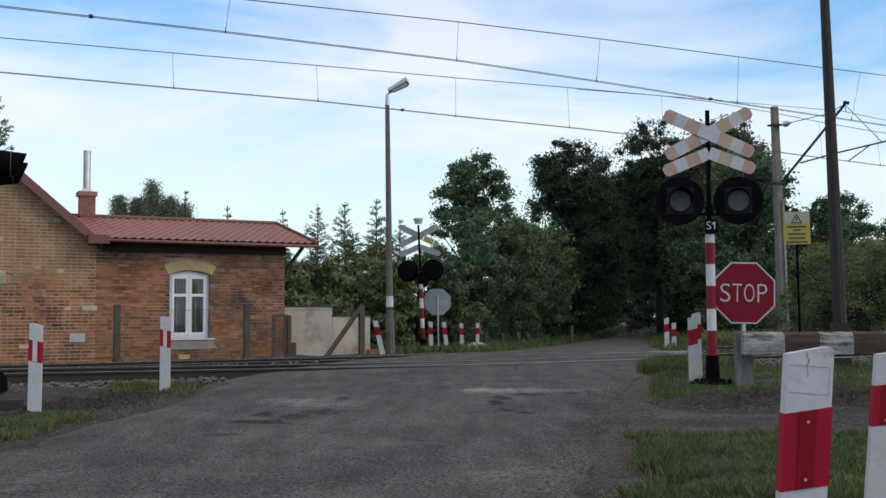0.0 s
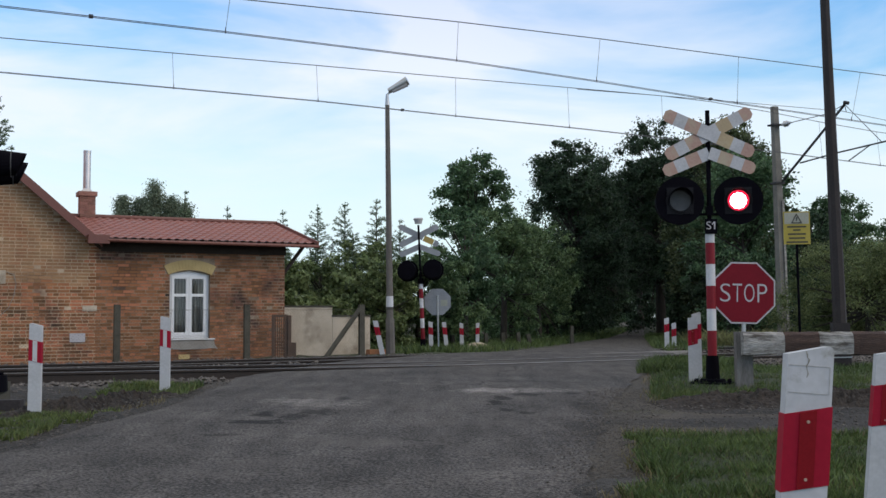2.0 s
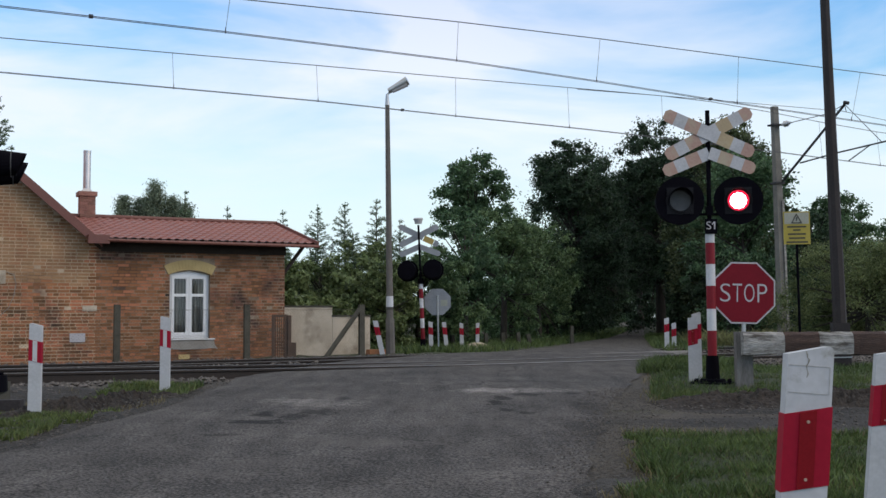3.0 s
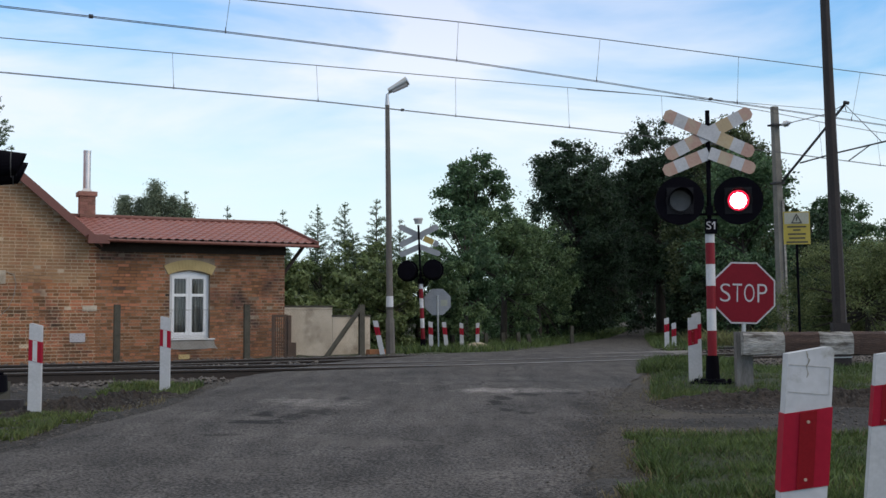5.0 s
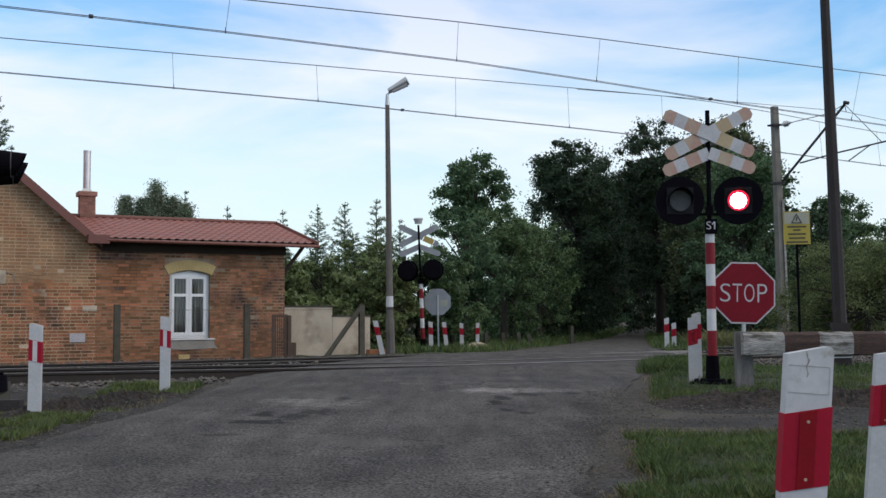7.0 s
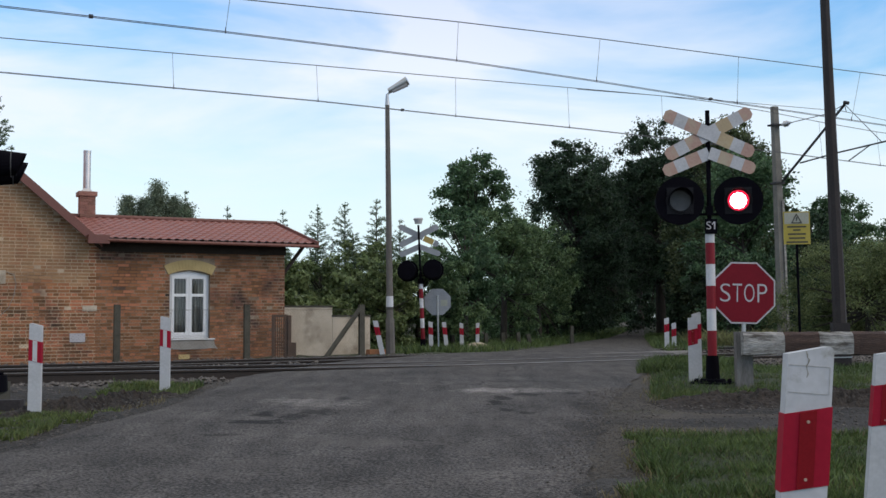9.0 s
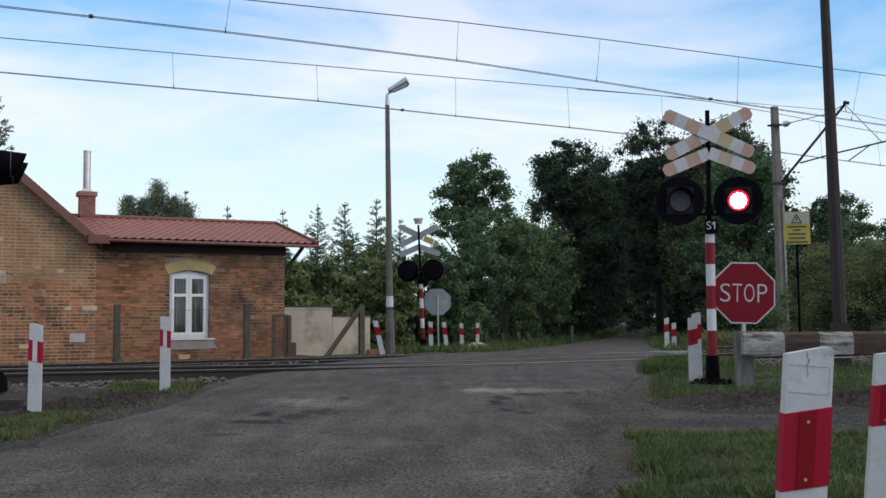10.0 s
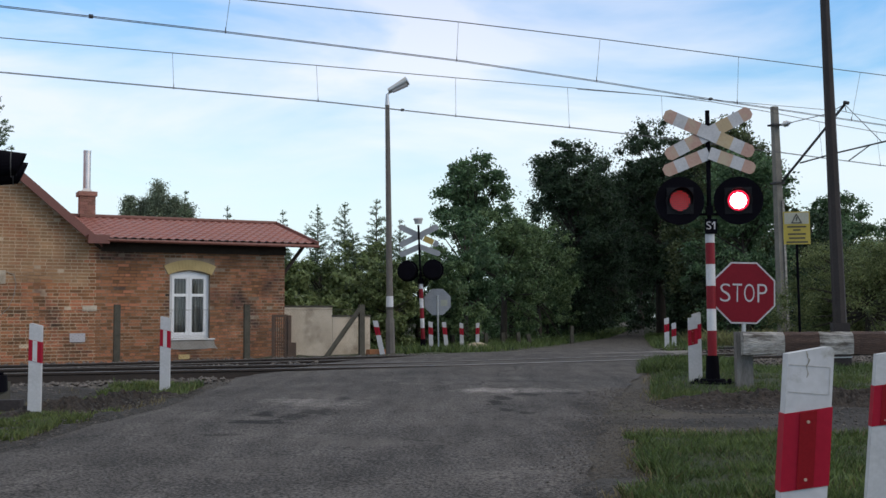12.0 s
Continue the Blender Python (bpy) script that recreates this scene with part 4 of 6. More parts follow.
    box(bm, 4.48, 4.95, 24.86, 25.0, 2.80, 3.0)
    soften(bm, 0.01)
    part("corner_flashing", bm, M["trim"], wing)
    # solid dark wedges draw the shade in the gaps under the sheet's edge
    for u in [4.98 + 0.2 * i for i in range(26)]:
        bm = bmesh.new()
        prism(bm, [(u - 0.045, 2.915), (u + 0.045, 2.915), (u + 0.03, 2.945), (u - 0.03, 2.945)], 24.93, 24.948)
        part("eave_gap_shade", bm, M["soffit"], wing)
    bm = bmesh.new()
    for s in (1, -1):
        pts = [(0.6, 6.40), (0.6 + s * 4.25, 6.40 - 0.86 * 4.25), (0.6 + s * 4.25, 6.48 - 0.86 * 4.25), (0.6, 6.50)]
        prism(bm, pts, 25.2, 33.3)
    main = part("main_roof", bm, M["roof"], h)
    bm = bmesh.new()
    for s in (1, -1):
        pts = [(0.6, 6.29), (0.6 + s * 3.93, 6.29 - 0.86 * 3.93), (0.6 + s * 4.18, 6.53 - 0.86 * 4.18), (0.6, 6.53)]
        prism(bm, pts, 25.16, 25.2)
    part("verge_board", bm, M["trim"], main)
    bm = bmesh.new()
    pts = [(0.6, 6.36), (4.85, 6.36 - 0.86 * 4.25), (4.85, 6.39 - 0.86 * 4.25), (0.6, 6.39)]
    prism(bm, pts, 25.2, 25.5)
    part("verge_soffit", bm, M["soffit"], main)
    # added dark strip: the eave's shade on the wall top, put into colour
    bm = bmesh.new()
    box(bm, U_SEAM + 0.1, U_END + 0.02, a - 0.06, a - 0.01, 2.66, 2.93)
    soften(bm, 0.01)
    part("eave_shade_strip", bm, M["soffit"], h, "dark strip standing in for shade below the eave")
    # braces under the end eave
    for v in (25.6, 27.6):
        bm = bmesh.new()
        cyl(bm, (U_END, v, 2.2), (U_END + 0.55, v, 2.92), 0.05, None, 6)
        part("eave_brace", bm, M["soffit"], h)
    # chimney
    bm = bmesh.new()
    cu, cv, hw = 4.99, 28.03, 0.175
    box(bm, cu - hw, cu + hw, cv - hw, cv + hw, 3.3, 4.20)
    for i in range(12):
        zc = 3.3 + i * 0.075
        for p, q in ((-0.19, -0.006), (0.006, 0.19)) if i % 2 else ((-0.19, -0.10), (-0.088, 0.088), (0.10, 0.19)):
            box(bm, cu + p, cu + q, cv - hw - 0.013, cv - hw - 0.001, zc, zc + 0.062)
            box(bm, cu + hw + 0.001, cu + hw + 0.014, cv + p, cv + q, zc, zc + 0.062)
    box(bm, cu - 0.225, cu + 0.225, cv - 0.225, cv + 0.225, 4.20, 4.315)
    soften(bm, 0.012)
    chim = part("chimney", bm, M["chimney"], h, "red brick chimney with a steel flue")
    bm = bmesh.new()
    cyl(bm, (cu, cv, 4.40), (cu, cv, 5.37), 0.092, None, 18)
    cyl(bm, (cu, cv, 4.315), (cu, cv, 4.40), 0.16, 0.092, 18)
    cyl(bm, (cu, cv, 5.33), (cu, cv, 5.375), 0.098, None, 18)
    part("flue_pipe", bm, M["bright_steel"], chim)
    # window
    bm = bmesh.new()
    y0, y1 = a + 0.10, a + 0.17
    win = bmesh.new()
    box(win, w0, w0 + 0.06, y0, y1, z0, 2.2)
    box(win, w1 - 0.06, w1, y0, y1, z0, 2.2)
    box(win, w0 + 0.06, w1 - 0.06, y0, y1, z0, z0 + 0.06)
    prism(win, [(w0 + 0.06, 2.10), (w1 - 0.06, 2.10), (w1 - 0.06, 2.17), (w0 + 0.485, 2.24), (w0 + 0.06, 2.17)], y0, y1)
    window = part("window", win, M["white_frame"], h, "white double casement window")
    mid = (w0 + w1) / 2
    for s, (l, r) in enumerate(((w0 + 0.062, mid - 0.004), (mid + 0.004, w1 - 0.062))):
        bm = bmesh.new()
        yy0, yy1 = y0 - 0.02, y1 - 0.01
        box(bm, l, l + 0.065, yy0, yy1, z0 + 0.062, 2.12)
        box(bm, r - 0.065, r, yy0, yy1, z0 + 0.062, 2.12)
        box(bm, l + 0.065, r - 0.065, yy0, yy1, z0 + 0.062, z0 + 0.14)
        box(bm, l + 0.065, r - 0.065, yy0, yy1, 2.05, 2.12)
        box(bm, l + 0.065, r - 0.065, yy0, yy1, 1.62, 1.69)
        part("casement", bm, M["white_frame"], window)
        for q0, q1 in ((z0 + 0.14, 1.62), (1.69, 2.05)):
            bm = bmesh.new()
            box(bm, l + 0.06, r - 0.06, y0 + 0.022, y0 + 0.028, q0, q1)
            p = part("pane", bm, M["glass"], window)
            p.visible_shadow = False
    bm = bmesh.new()
    prev = None
    for i in range(61):
        u = w0 + 0.02 + (w1 - w0 - 0.04) * i / 60
        v = b - 0.1 + 0.02 * math.sin(i * 1.3) + 0.01 * math.sin(i * 0.37)
        cur = (bm.verts.new((u, v, z0 + 0.1)), bm.verts.new((u, v, 2.2)))
        if prev:
            bm.faces.new((prev[0], cur[0], cur[1], prev[1]))
        prev = cur
    part("curtain", bm, M["curtain"], window, "grey net curtain")
    bm = bmesh.new()
    box(bm, w0 - 0.02, w1 + 0.12, a - 0.07, a + 0.1, 0.585, 0.615)
    soften(bm, 0.006)
    part("window_sill", bm, M["white_frame"], window)
    bm = bmesh.new()
    prism(bm, [(w0, 0.585), (w1 + 0.1, 0.585), (w1 + 0.13, 0.45), (w1 + 0.2, 0.36), (w1 + 0.05, 0.38), (w1 - 0.1, 0.36), (w0 + 0.3, 0.35), (w0, 0.37)], a - 0.03, a - 0.001)
    part("cement_render", bm, M["render"], h, "crumbling grey cement below the sill")
    # arched lintel of yellow bricks
    n = 15
    r0, cx, cz = 1.15, mid, 2.24 - 1.15 + 0.02
    for i in range(n):
        t0, t1 = [radians(90 + 27 - 54 * (i + e) / n) for e in (0.02, 0.98)]
        bm = bmesh.new()
        prism(bm, [(cx + r * math.cos(t), cz + r * math.sin(t)) for r, t in ((r0, t0), (r0, t1), (r0 + 0.24, t1), (r0 + 0.24, t0))], a - 0.03, a + 0.1)
        part("lintel_brick", bm, M["lintel"], h)
    # plates, vent and cable on the wall
    for u, z, w, d, m in ((4.38, 0.67, 0.34, 0.2, "sign_white"), (4.64, 1.34, 0.32, 0.13, "pale_wall"), (6.83, 0.18, 0.26, 0.11, "lintel"), (2.72, 2.04, 0.22, 0.3, "pale_wall")):
        bm = bmesh.new()
        box(bm, u - w / 2, u + w / 2, a - 0.03, a, z - d / 2, z + d / 2)
        soften(bm, 0.006)
        part("wall_plate", bm, M[m], h, "pale block set in the brick wall")
    bm = bmesh.new()
    pts = [(2.85, 2.15), (3.0, 2.1), (3.05, 1.9), (3.0, 1.6), (2.9, 1.35), (2.75, 1.2), (2.6, 1.15)]
    for p, q in zip(pts, pts[1:]):
        cyl(bm, (p[0], a - 0.03, p[1]), (q[0], a - 0.03, q[1]), 0.007, None, 6)
    part("cable", bm, M["render"], h, "pale cable hanging on the brick wall")
    return h, front


M["chimney"] = surf("chimney_brick", (0.20, 0.095, 0.075), (0.33, 0.175, 0.135), 0.9, scale=6, fine=50, bump=0.4, spread=0.25, island=True)
house, front_wall = build_house()


# ---- fence, gate and garden wall ----
def build_fence():
    v = 23.6
    f = thing("fence", TR @ pose(0, v, 0), "chain-link fence on mossy concrete posts", "fence")
    for u in (-0.6, 2.15, 4.87, 7.76, 10.62):
        bm = bmesh.new()
        box(bm, u - 0.065, u + 0.065, -0.05, 0.05, -0.1, 1.40)
        soften(bm, 0.02)
        part("post", bm, M["mossy"], f)
    bm = bmesh.new()
    cyl(bm, (9.62, 0, 0.05), (10.58, 0, 1.3), 0.06, None, 6)
    part("brace", bm, M["mossy"], f)
    bm = bmesh.new()
    for s in (1, -1):
        for i in range(-24, 190):
            u = -0.6 + i * 0.075
            za, zb = 0.12, 1.28
            ua, ub = u, u + s * (zb - za)
            lo, hi = -0.6, 10.62
            pa, pb = Vector((ua, 0.055, za)), Vector((ub, 0.055, zb))
            d = pb - pa
            ts = sorted(((lo - ua) / d.x, (hi - ua) / d.x))
            t0, t1 = max(0, ts[0]), min(1, ts[1])
            if t1 - t0 > 0.01:
                cyl(bm, pa + d * t0, pa + d * t1, 0.0016, None, 3, False)
    for z in (0.15, 1.28):
        cyl(bm, (-0.6, 0.055, z), (10.62, 0.055, z), 0.004, None, 4)
    part("wire_mesh", bm, M["mossy"], f)
    g = thing("gate", TR @ pose(8.45, 23.75, 0.02), "rusty brown metal garden gate", "gate")
    for x0, x1, z0, z1 in ((-0.03, 0.04, 0, 1.15), (0.27, 0.34, 0, 1.15), (0.04, 0.27, 1.09, 1.15), (0.04, 0.27, 0.06, 0.12)):
        bm = bmesh.new()
        box(bm, x0, x1, 0, 0.03, z0, z1)
        part("gate_frame", bm, M["gate_brown"], g)
    for i in range(5):
        bm = bmesh.new()
        cyl(bm, (0.065 + i * 0.045, 0.015, 0.12), (0.065 + i * 0.045, 0.015, 1.09), 0.011, None, 6)
        part("bar", bm, M["gate_brown"], g)
    bm = bmesh.new()
    box(bm, 0.345, 0.43, -0.03, 0.05, -0.05, 1.13)
    part("gate_post", bm, M["gate_brown"], g)
    bm = bmesh.new()
    box(bm, 0.435, 0.58, 0.0, 0.3, -0.02, 0.45)
    solo("metal_box", bm, M["gate_brown"], TR @ pose(8.45, 23.8, 0.06), label="small rusty brown metal box by the gate", category="box")
    w = thing("garden_wall", TR @ pose(0, 25.9, 0), "pale cement garden wall beside the house", "wall")
    for u0, u1, z1 in ((9.40, 10.82, 1.37), (10.83, 11.9, 1.12)):
        bm = bmesh.new()
        box(bm, u0, u1, 0, 0.15, -0.15, z1)
        soften(bm, 0.01)
        part("wall_panel", bm, M["pale_wall"], w)
        bm = bmesh.new()
        box(bm, u0 - 0.02, u1 + 0.02, -0.03, 0.18, z1 + 0.002, z1 + 0.04)
        part("coping", bm, M["mossy"], w)
    bm = bmesh.new()
    box(bm, 11.3, 11.75, 24.6, 24.85, -0.05, 0.28)
    solo("low_brick_kerb", bm, M["brick"], TR, label="low remnant of a red brick wall", category="wall")


build_fence()


# ---- guide posts ----
def guide_post(x, y, z, hgt, tilt=0.0, lean=0.0, turn=0.0, mirror=1, refl="pale_reflector", w=0.12):
    t = thing("guide_post", pose(x, y, z, lean, tilt, turn), "white plastic guide post with a slanted red band", "guide post", "guide posts")
    s, hw, d = 0.24 * mirror, w / 2, 0.028
    bm = bmesh.new()
    top = [(hw, hgt + s * hw), (-hw, hgt - s * hw)]
    if mirror > 0:
        top = [(hw, hgt + s * hw - 0.012), (hw - 0.004, hgt + s * hw - 0.005), (hw - 0.014, hgt + s * hw - 0.002)] + top[1:]
    else:
        top = top[:1] + [(-hw + 0.014, hgt - s * hw - 0.002), (-hw + 0.004, hgt - s * hw - 0.005), (-hw, hgt - s * hw - 0.012)]
    prism(bm, [(-hw, -0.1), (hw, -0.1)] + top, -d, d)
    soften(bm, 0.007, 2)
    part("post", bm, M["white_paint"], t)
    b1, b0 = hgt - 0.16, hgt - 0.367
    bm = bmesh.new()
    e = 0.0025
    prism(bm, [(-hw - e, b0 - s * hw), (hw + e, b0 + s * hw), (hw + e, b1 + s * hw), (-hw - e, b1 - s * hw)], -d - e, d + e)
    part("red_band", bm, M["red_film"], t, "slanted red reflective band")
    bm = bmesh.new()
    q = w * 0.18
    prism(bm, [(-q, b0 - s * q + 0.002), (q, b0 + s * q + 0.002), (q, b1 + s * q - 0.002), (-q, b1 - s * q - 0.002)], -d - e - 0.004, -d - e)
    part("reflector", bm, M[refl], t)
    for z2 in (b0 + 0.025, b1 - 0.03):
        bm = bmesh.new()
        cyl(bm, (0, -d - e - 0.006, z2), (0, -d - e - 0.003, z2), 0.0045, None, 8)
        part("rivet", bm, M["board_faded"], t)
    return t


def build_posts():
    n1 = guide_post(0.908, 2.9, 0.0, 0.962, 4.5, 0, -4, 1, "red_reflector")
    # thin frame lines, greyer than the post
    bm = bmesh.new()
    for x0, x1, z0, z1 in ((-0.055, 0.052, 0.9185, 0.920), (-0.055, 0.052, 0.846, 0.8475), (0.0505, 0.052, 0.8475, 0.9185)):
        box(bm, x0, x1, -0.0292, -0.027, z0, z1)
    part("moulded_frame", bm, M["greyer_white"], n1, "shallow moulded frame in a greyer white")
    bm = bmesh.new()
    path = ((-0.013, 0.958, 0.0014), (-0.010, 0.950, 0.0022), (-0.009, 0.942, 0.0012), (-0.004, 0.936, 0.0024), (-0.006, 0.927, 0.0016), (-0.011, 0.919, 0.0020), (-0.008, 0.908, 0.0010), (-0.005, 0.898, 0.0022), (-0.009, 0.888, 0.0008))
    prev = None
    for x, z, hw in path:
        cur = [bm.verts.new(p) for p in ((x - hw, -0.0287, z), (x + hw, -0.0287, z), (x + hw, -0.0275, z), (x - hw, -0.0275, z))]
        for i in range(4 if prev else 0):
            bm.faces.new((prev[i], prev[(i + 1) % 4], cur[(i + 1) % 4], cur[i]))
        prev = cur
    part("dirt_streak", bm, M["grime"], n1, "dark smear of dirt near the top")
    guide_post(2.185, 5.5, 0.0, 0.865, 5.6, 0, -6, 1, "red_reflector")
    guide_post(-3.45, 13.3, 0.18, 0.91, 0.2, 0, 4, -1)
    guide_post(-4.03, 10.6, 0.14, 0.88, 0.3, 0, 4, -1)
    guide_post(3.32, 14.3, 0.14, 0.905, 0, 0, -8, 1, "red_reflector")
    guide_post(3.52, 14.9, 0.14, 0.96, -0.5, 0, -8, 1, "red_reflector")
    # beyond the railway
    guide_post(-1.50, 26.6, 0.10, 0.93, -12, 0, 0, -1, "red_reflector")
    guide_post(-0.36, 31.0, 0.09, 0.87, -1, 0, 0, -1, "red_reflector")
    guide_post(0.10, 31.5, 0.09, 0.86, -6, 0, 0, -1, "red_reflector")
    guide_post(0.58, 34.0, 0.08, 0.82, -1, 0, 0, -1, "red_reflector")
    guide_post(1.10, 35.0, 0.08, 0.82, 1, 0, 0, 1, "red_reflector")
    guide_post(5.95, 28.6, 0.10, 0.92, 0, 0, -6, 1, "red_reflector")
    guide_post(6.42, 29.9, 0.10, 0.78, 0, 0, -6, 1, "red_reflector")
    for x, y, h, tilt in ((1.42, 36, 0.5, 0), (2.05, 37, 0.5, 0), (2.6, 37, 0.5, -4), (3.05, 37.5, 0.45, -14), (4.9, 41, 0.7, 0)):
        bm = bmesh.new()
        box(bm, -0.06, 0.06, -0.06, 0.06, -0.1, h)
        soften(bm, 0.015)
        solo("fence_post", bm, M["mossy"], pose(x, y, ground_z(x, y), 0, tilt, 10), label="short old concrete fence post by the far road", category="post", group="old fence posts")


build_posts()


# ---- crossing signals ----
def lettering(name, text, w, h, m, material, parent, weight=-0.011):
    cu = bpy.data.curves.new(name, "FONT")
    cu.body, cu.extrude, cu.align_x, cu.resolution_u = text, 0.0, "CENTER", 4
    cu.offset = weight
    ob = new(name, cu)
    bpy.context.view_layer.update()
    me = bpy.data.meshes.new_from_object(ob.evaluated_get(bpy.context.evaluated_depsgraph_get()))
    bpy.data.objects.remove(ob)
    co = np.array([v.co[:] for v in me.vertices])
    lo, hi = co.min(0), co.max(0)
    for v in me.vertices:
        v.co = m @ Vector(((v.co.x - (lo[0] + hi[0]) / 2) / (hi[0] - lo[0]) * w, 0, (v.co.y - (lo[1] + hi[1]) / 2) / (hi[1] - lo[1]) * h))
    me.materials.clear()
    me.materials.append(material)
    ob = new(name, me)
    ob.parent = parent
    return ob


def board(parent, p, length, width, angle, bands, y, back=False):
    """A cross arm: bands are (from, to, material) along its length, with pointed ends."""
    c, s = math.cos(radians(angle)), math.sin(radians(angle))
    for k, (a, b, mt) in enumerate(bands):
        a, b = a * length, b * length
        hw, tipw = width / 2, width * 0.27
        pts = [(a, -hw), (b, -hw), (b, hw), (a, hw)]
        if b >= length - 1e-4:
            pts = [(a, -hw), (b - tipw, -hw), (b, -hw * 0.5), (b, hw * 0.5), (b - tipw, hw), (a, hw)]
        elif a <= 1e-4:
            pts = [(a + tipw, -hw), (b, -hw), (b, hw), (a + tipw, hw), (a, hw * 0.5), (a, -hw * 0.5)]
        bm = bmesh.new()
        prism(bm, [(p[0] + u * c - w * s, p[1] + u * s + w * c) for u, w in pts], y, y + 0.012)
        part("cross_board", bm, M[mt], parent)


def lamp(parent, x, z, yaw, hood):
    """A round signal lamp; an added drum turns lit or unlit faces to the opening to imitate blinking."""
    k = new("signal_lamp")
    k.parent = parent
    k.matrix_local = pose(x, -0.12, z, 0, 0, yaw)
    bm = bmesh.new()
    ring(bm, 0.152, 0.312, 0.0, 0.02, 44)
    part("backboard", bm, M["black"], k)
    bm = bmesh.new()
    for x0, x1, z0, z1 in ((-0.17, 0.17, 0.135, 0.17), (-0.17, 0.17, -0.17, -0.135), (-0.17, -0.135, -0.135, 0.135), (0.135, 0.17, -0.135, 0.135)):
        box(bm, x0, x1, -0.012, -0.001, z0, z1)
    ring(bm, 0.138, 0.18, -0.010, -0.002, 40)
    part("square_plate", bm, M["blackish"], k)
    bm = bmesh.new()
    ring(bm, 0.135, 0.15, -0.035, 0.0, 40)
    part("bezel", bm, M["blackish"], k)
    # hood over the upper half, open below
    bm = bmesh.new()
    prev = None
    for i in range(25):
        a = radians(-20 + 220 * i / 24) if hood < 0.2 else radians(-90 + 360 * i / 24)
        ln = 0.03 + hood * (max(0.0, 0.25 + 0.75 * math.sin(a)) ** 0.7 if hood < 0.2 else 0.82 + 0.18 * math.sin(a))
        taper = 1.0 if hood < 0.2 else 0.8
        cur = [bm.verts.new((r * math.cos(a), y, r * math.sin(a))) for r, y in ((0.153, -0.012), (0.157, -0.012), (0.157 * taper, -ln), (0.153 * taper, -ln))]
        if prev:
            for j in range(4):
                bm.faces.new((prev[j], prev[(j + 1) % 4], cur[(j + 1) % 4], cur[j]))
        prev = cur
    part("hood", bm, M["black"], k)
    bm = bmesh.new()
    ring(bm, 0.25, 0.26, 0.021, 0.44, 32)
    prism(bm, circle(0.26, 32), 0.44, 0.45)
    part("housing", bm, M["black"], k)
    # added drum, no part of a real lamp: its turning stands in for switching
    d = new("lens_drum")
    d.parent = k
    d.matrix_local = pose(0, 0.20, 0)
    return k, d


def drum_face(drum, angle, kind):
    m = pose(0, 0, 0, 0, 0, angle)

    def put(name, bm, mt, label=""):
        bmesh.ops.transform(bm, matrix=m, verts=bm.verts[:])
        return bm, name, mt, label
    made = []
    if kind == "off":
        bm = bmesh.new()
        prism(bm, circle(0.146, 40), -0.185, -0.175)
        made.append(put("lens", bm, "off_lens", "grey unlit lens"))
    else:
        bm = bmesh.new()
        prism(bm, circle(0.146, 40), -0.181, -0.172)
        made.append(put("led_board", bm, {"hot": "led_halo", "dim": "led_bed_dim", "red": "led_bed_red", "faint": "off_lens", "amber": "led_halo"}[kind]))
        bm = bmesh.new()
        if kind == "hot":
            prism(bm, [(x * (0.95 + 0.05 * (i % 4 < 2)), z * (0.95 + 0.05 * (i % 4 < 2))) for i, (x, z) in enumerate(circle(0.108, 48))], -0.186, -0.182)
        else:
            for i in range(-5, 6):
                for j in range(-5, 6):
                    if math.hypot(i, j) * 0.0245 < 0.127:
                        prism(bm, [(i * 0.0245 + q * 0.0088, j * 0.0245 + w * 0.0088) for q, w in ((-1, -0.6), (-0.6, -1), (0.6, -1), (1, -0.6), (1, 0.6), (0.6, 1), (-0.6, 1), (-1, 0.6))], -0.185, -0.182)
        made.append(put("led_cluster", bm, {"hot": "led_hot", "dim": "led_orange", "red": "led_red", "faint": "led_faint", "amber": "led_amber"}[kind]))
    return made


def fill_drum(drum, faces):
    """The drum is one part that turns; its lens faces are joined to it as one mesh with several materials."""
    mats, me_all = [], bmesh.new()
    for angle, kind in faces:
        for bm, name, mt, label in drum_face(drum, angle, kind):
            bmesh.ops.recalc_face_normals(bm, faces=bm.faces[:])
            if mt not in mats:
                mats.append(mt)
            vm = {v: me_all.verts.new(v.co) for v in bm.verts}
            for f in bm.faces:
                nf = me_all.faces.new([vm[v] for v in f.verts])
                nf.material_index = mats.index(mt)
            bm.free()
    me = bpy.data.meshes.new("lens_drum")
    me_all.to_mesh(me)
    me_all.free()
    for mt in mats:
        me.materials.append(M[mt])
    return me


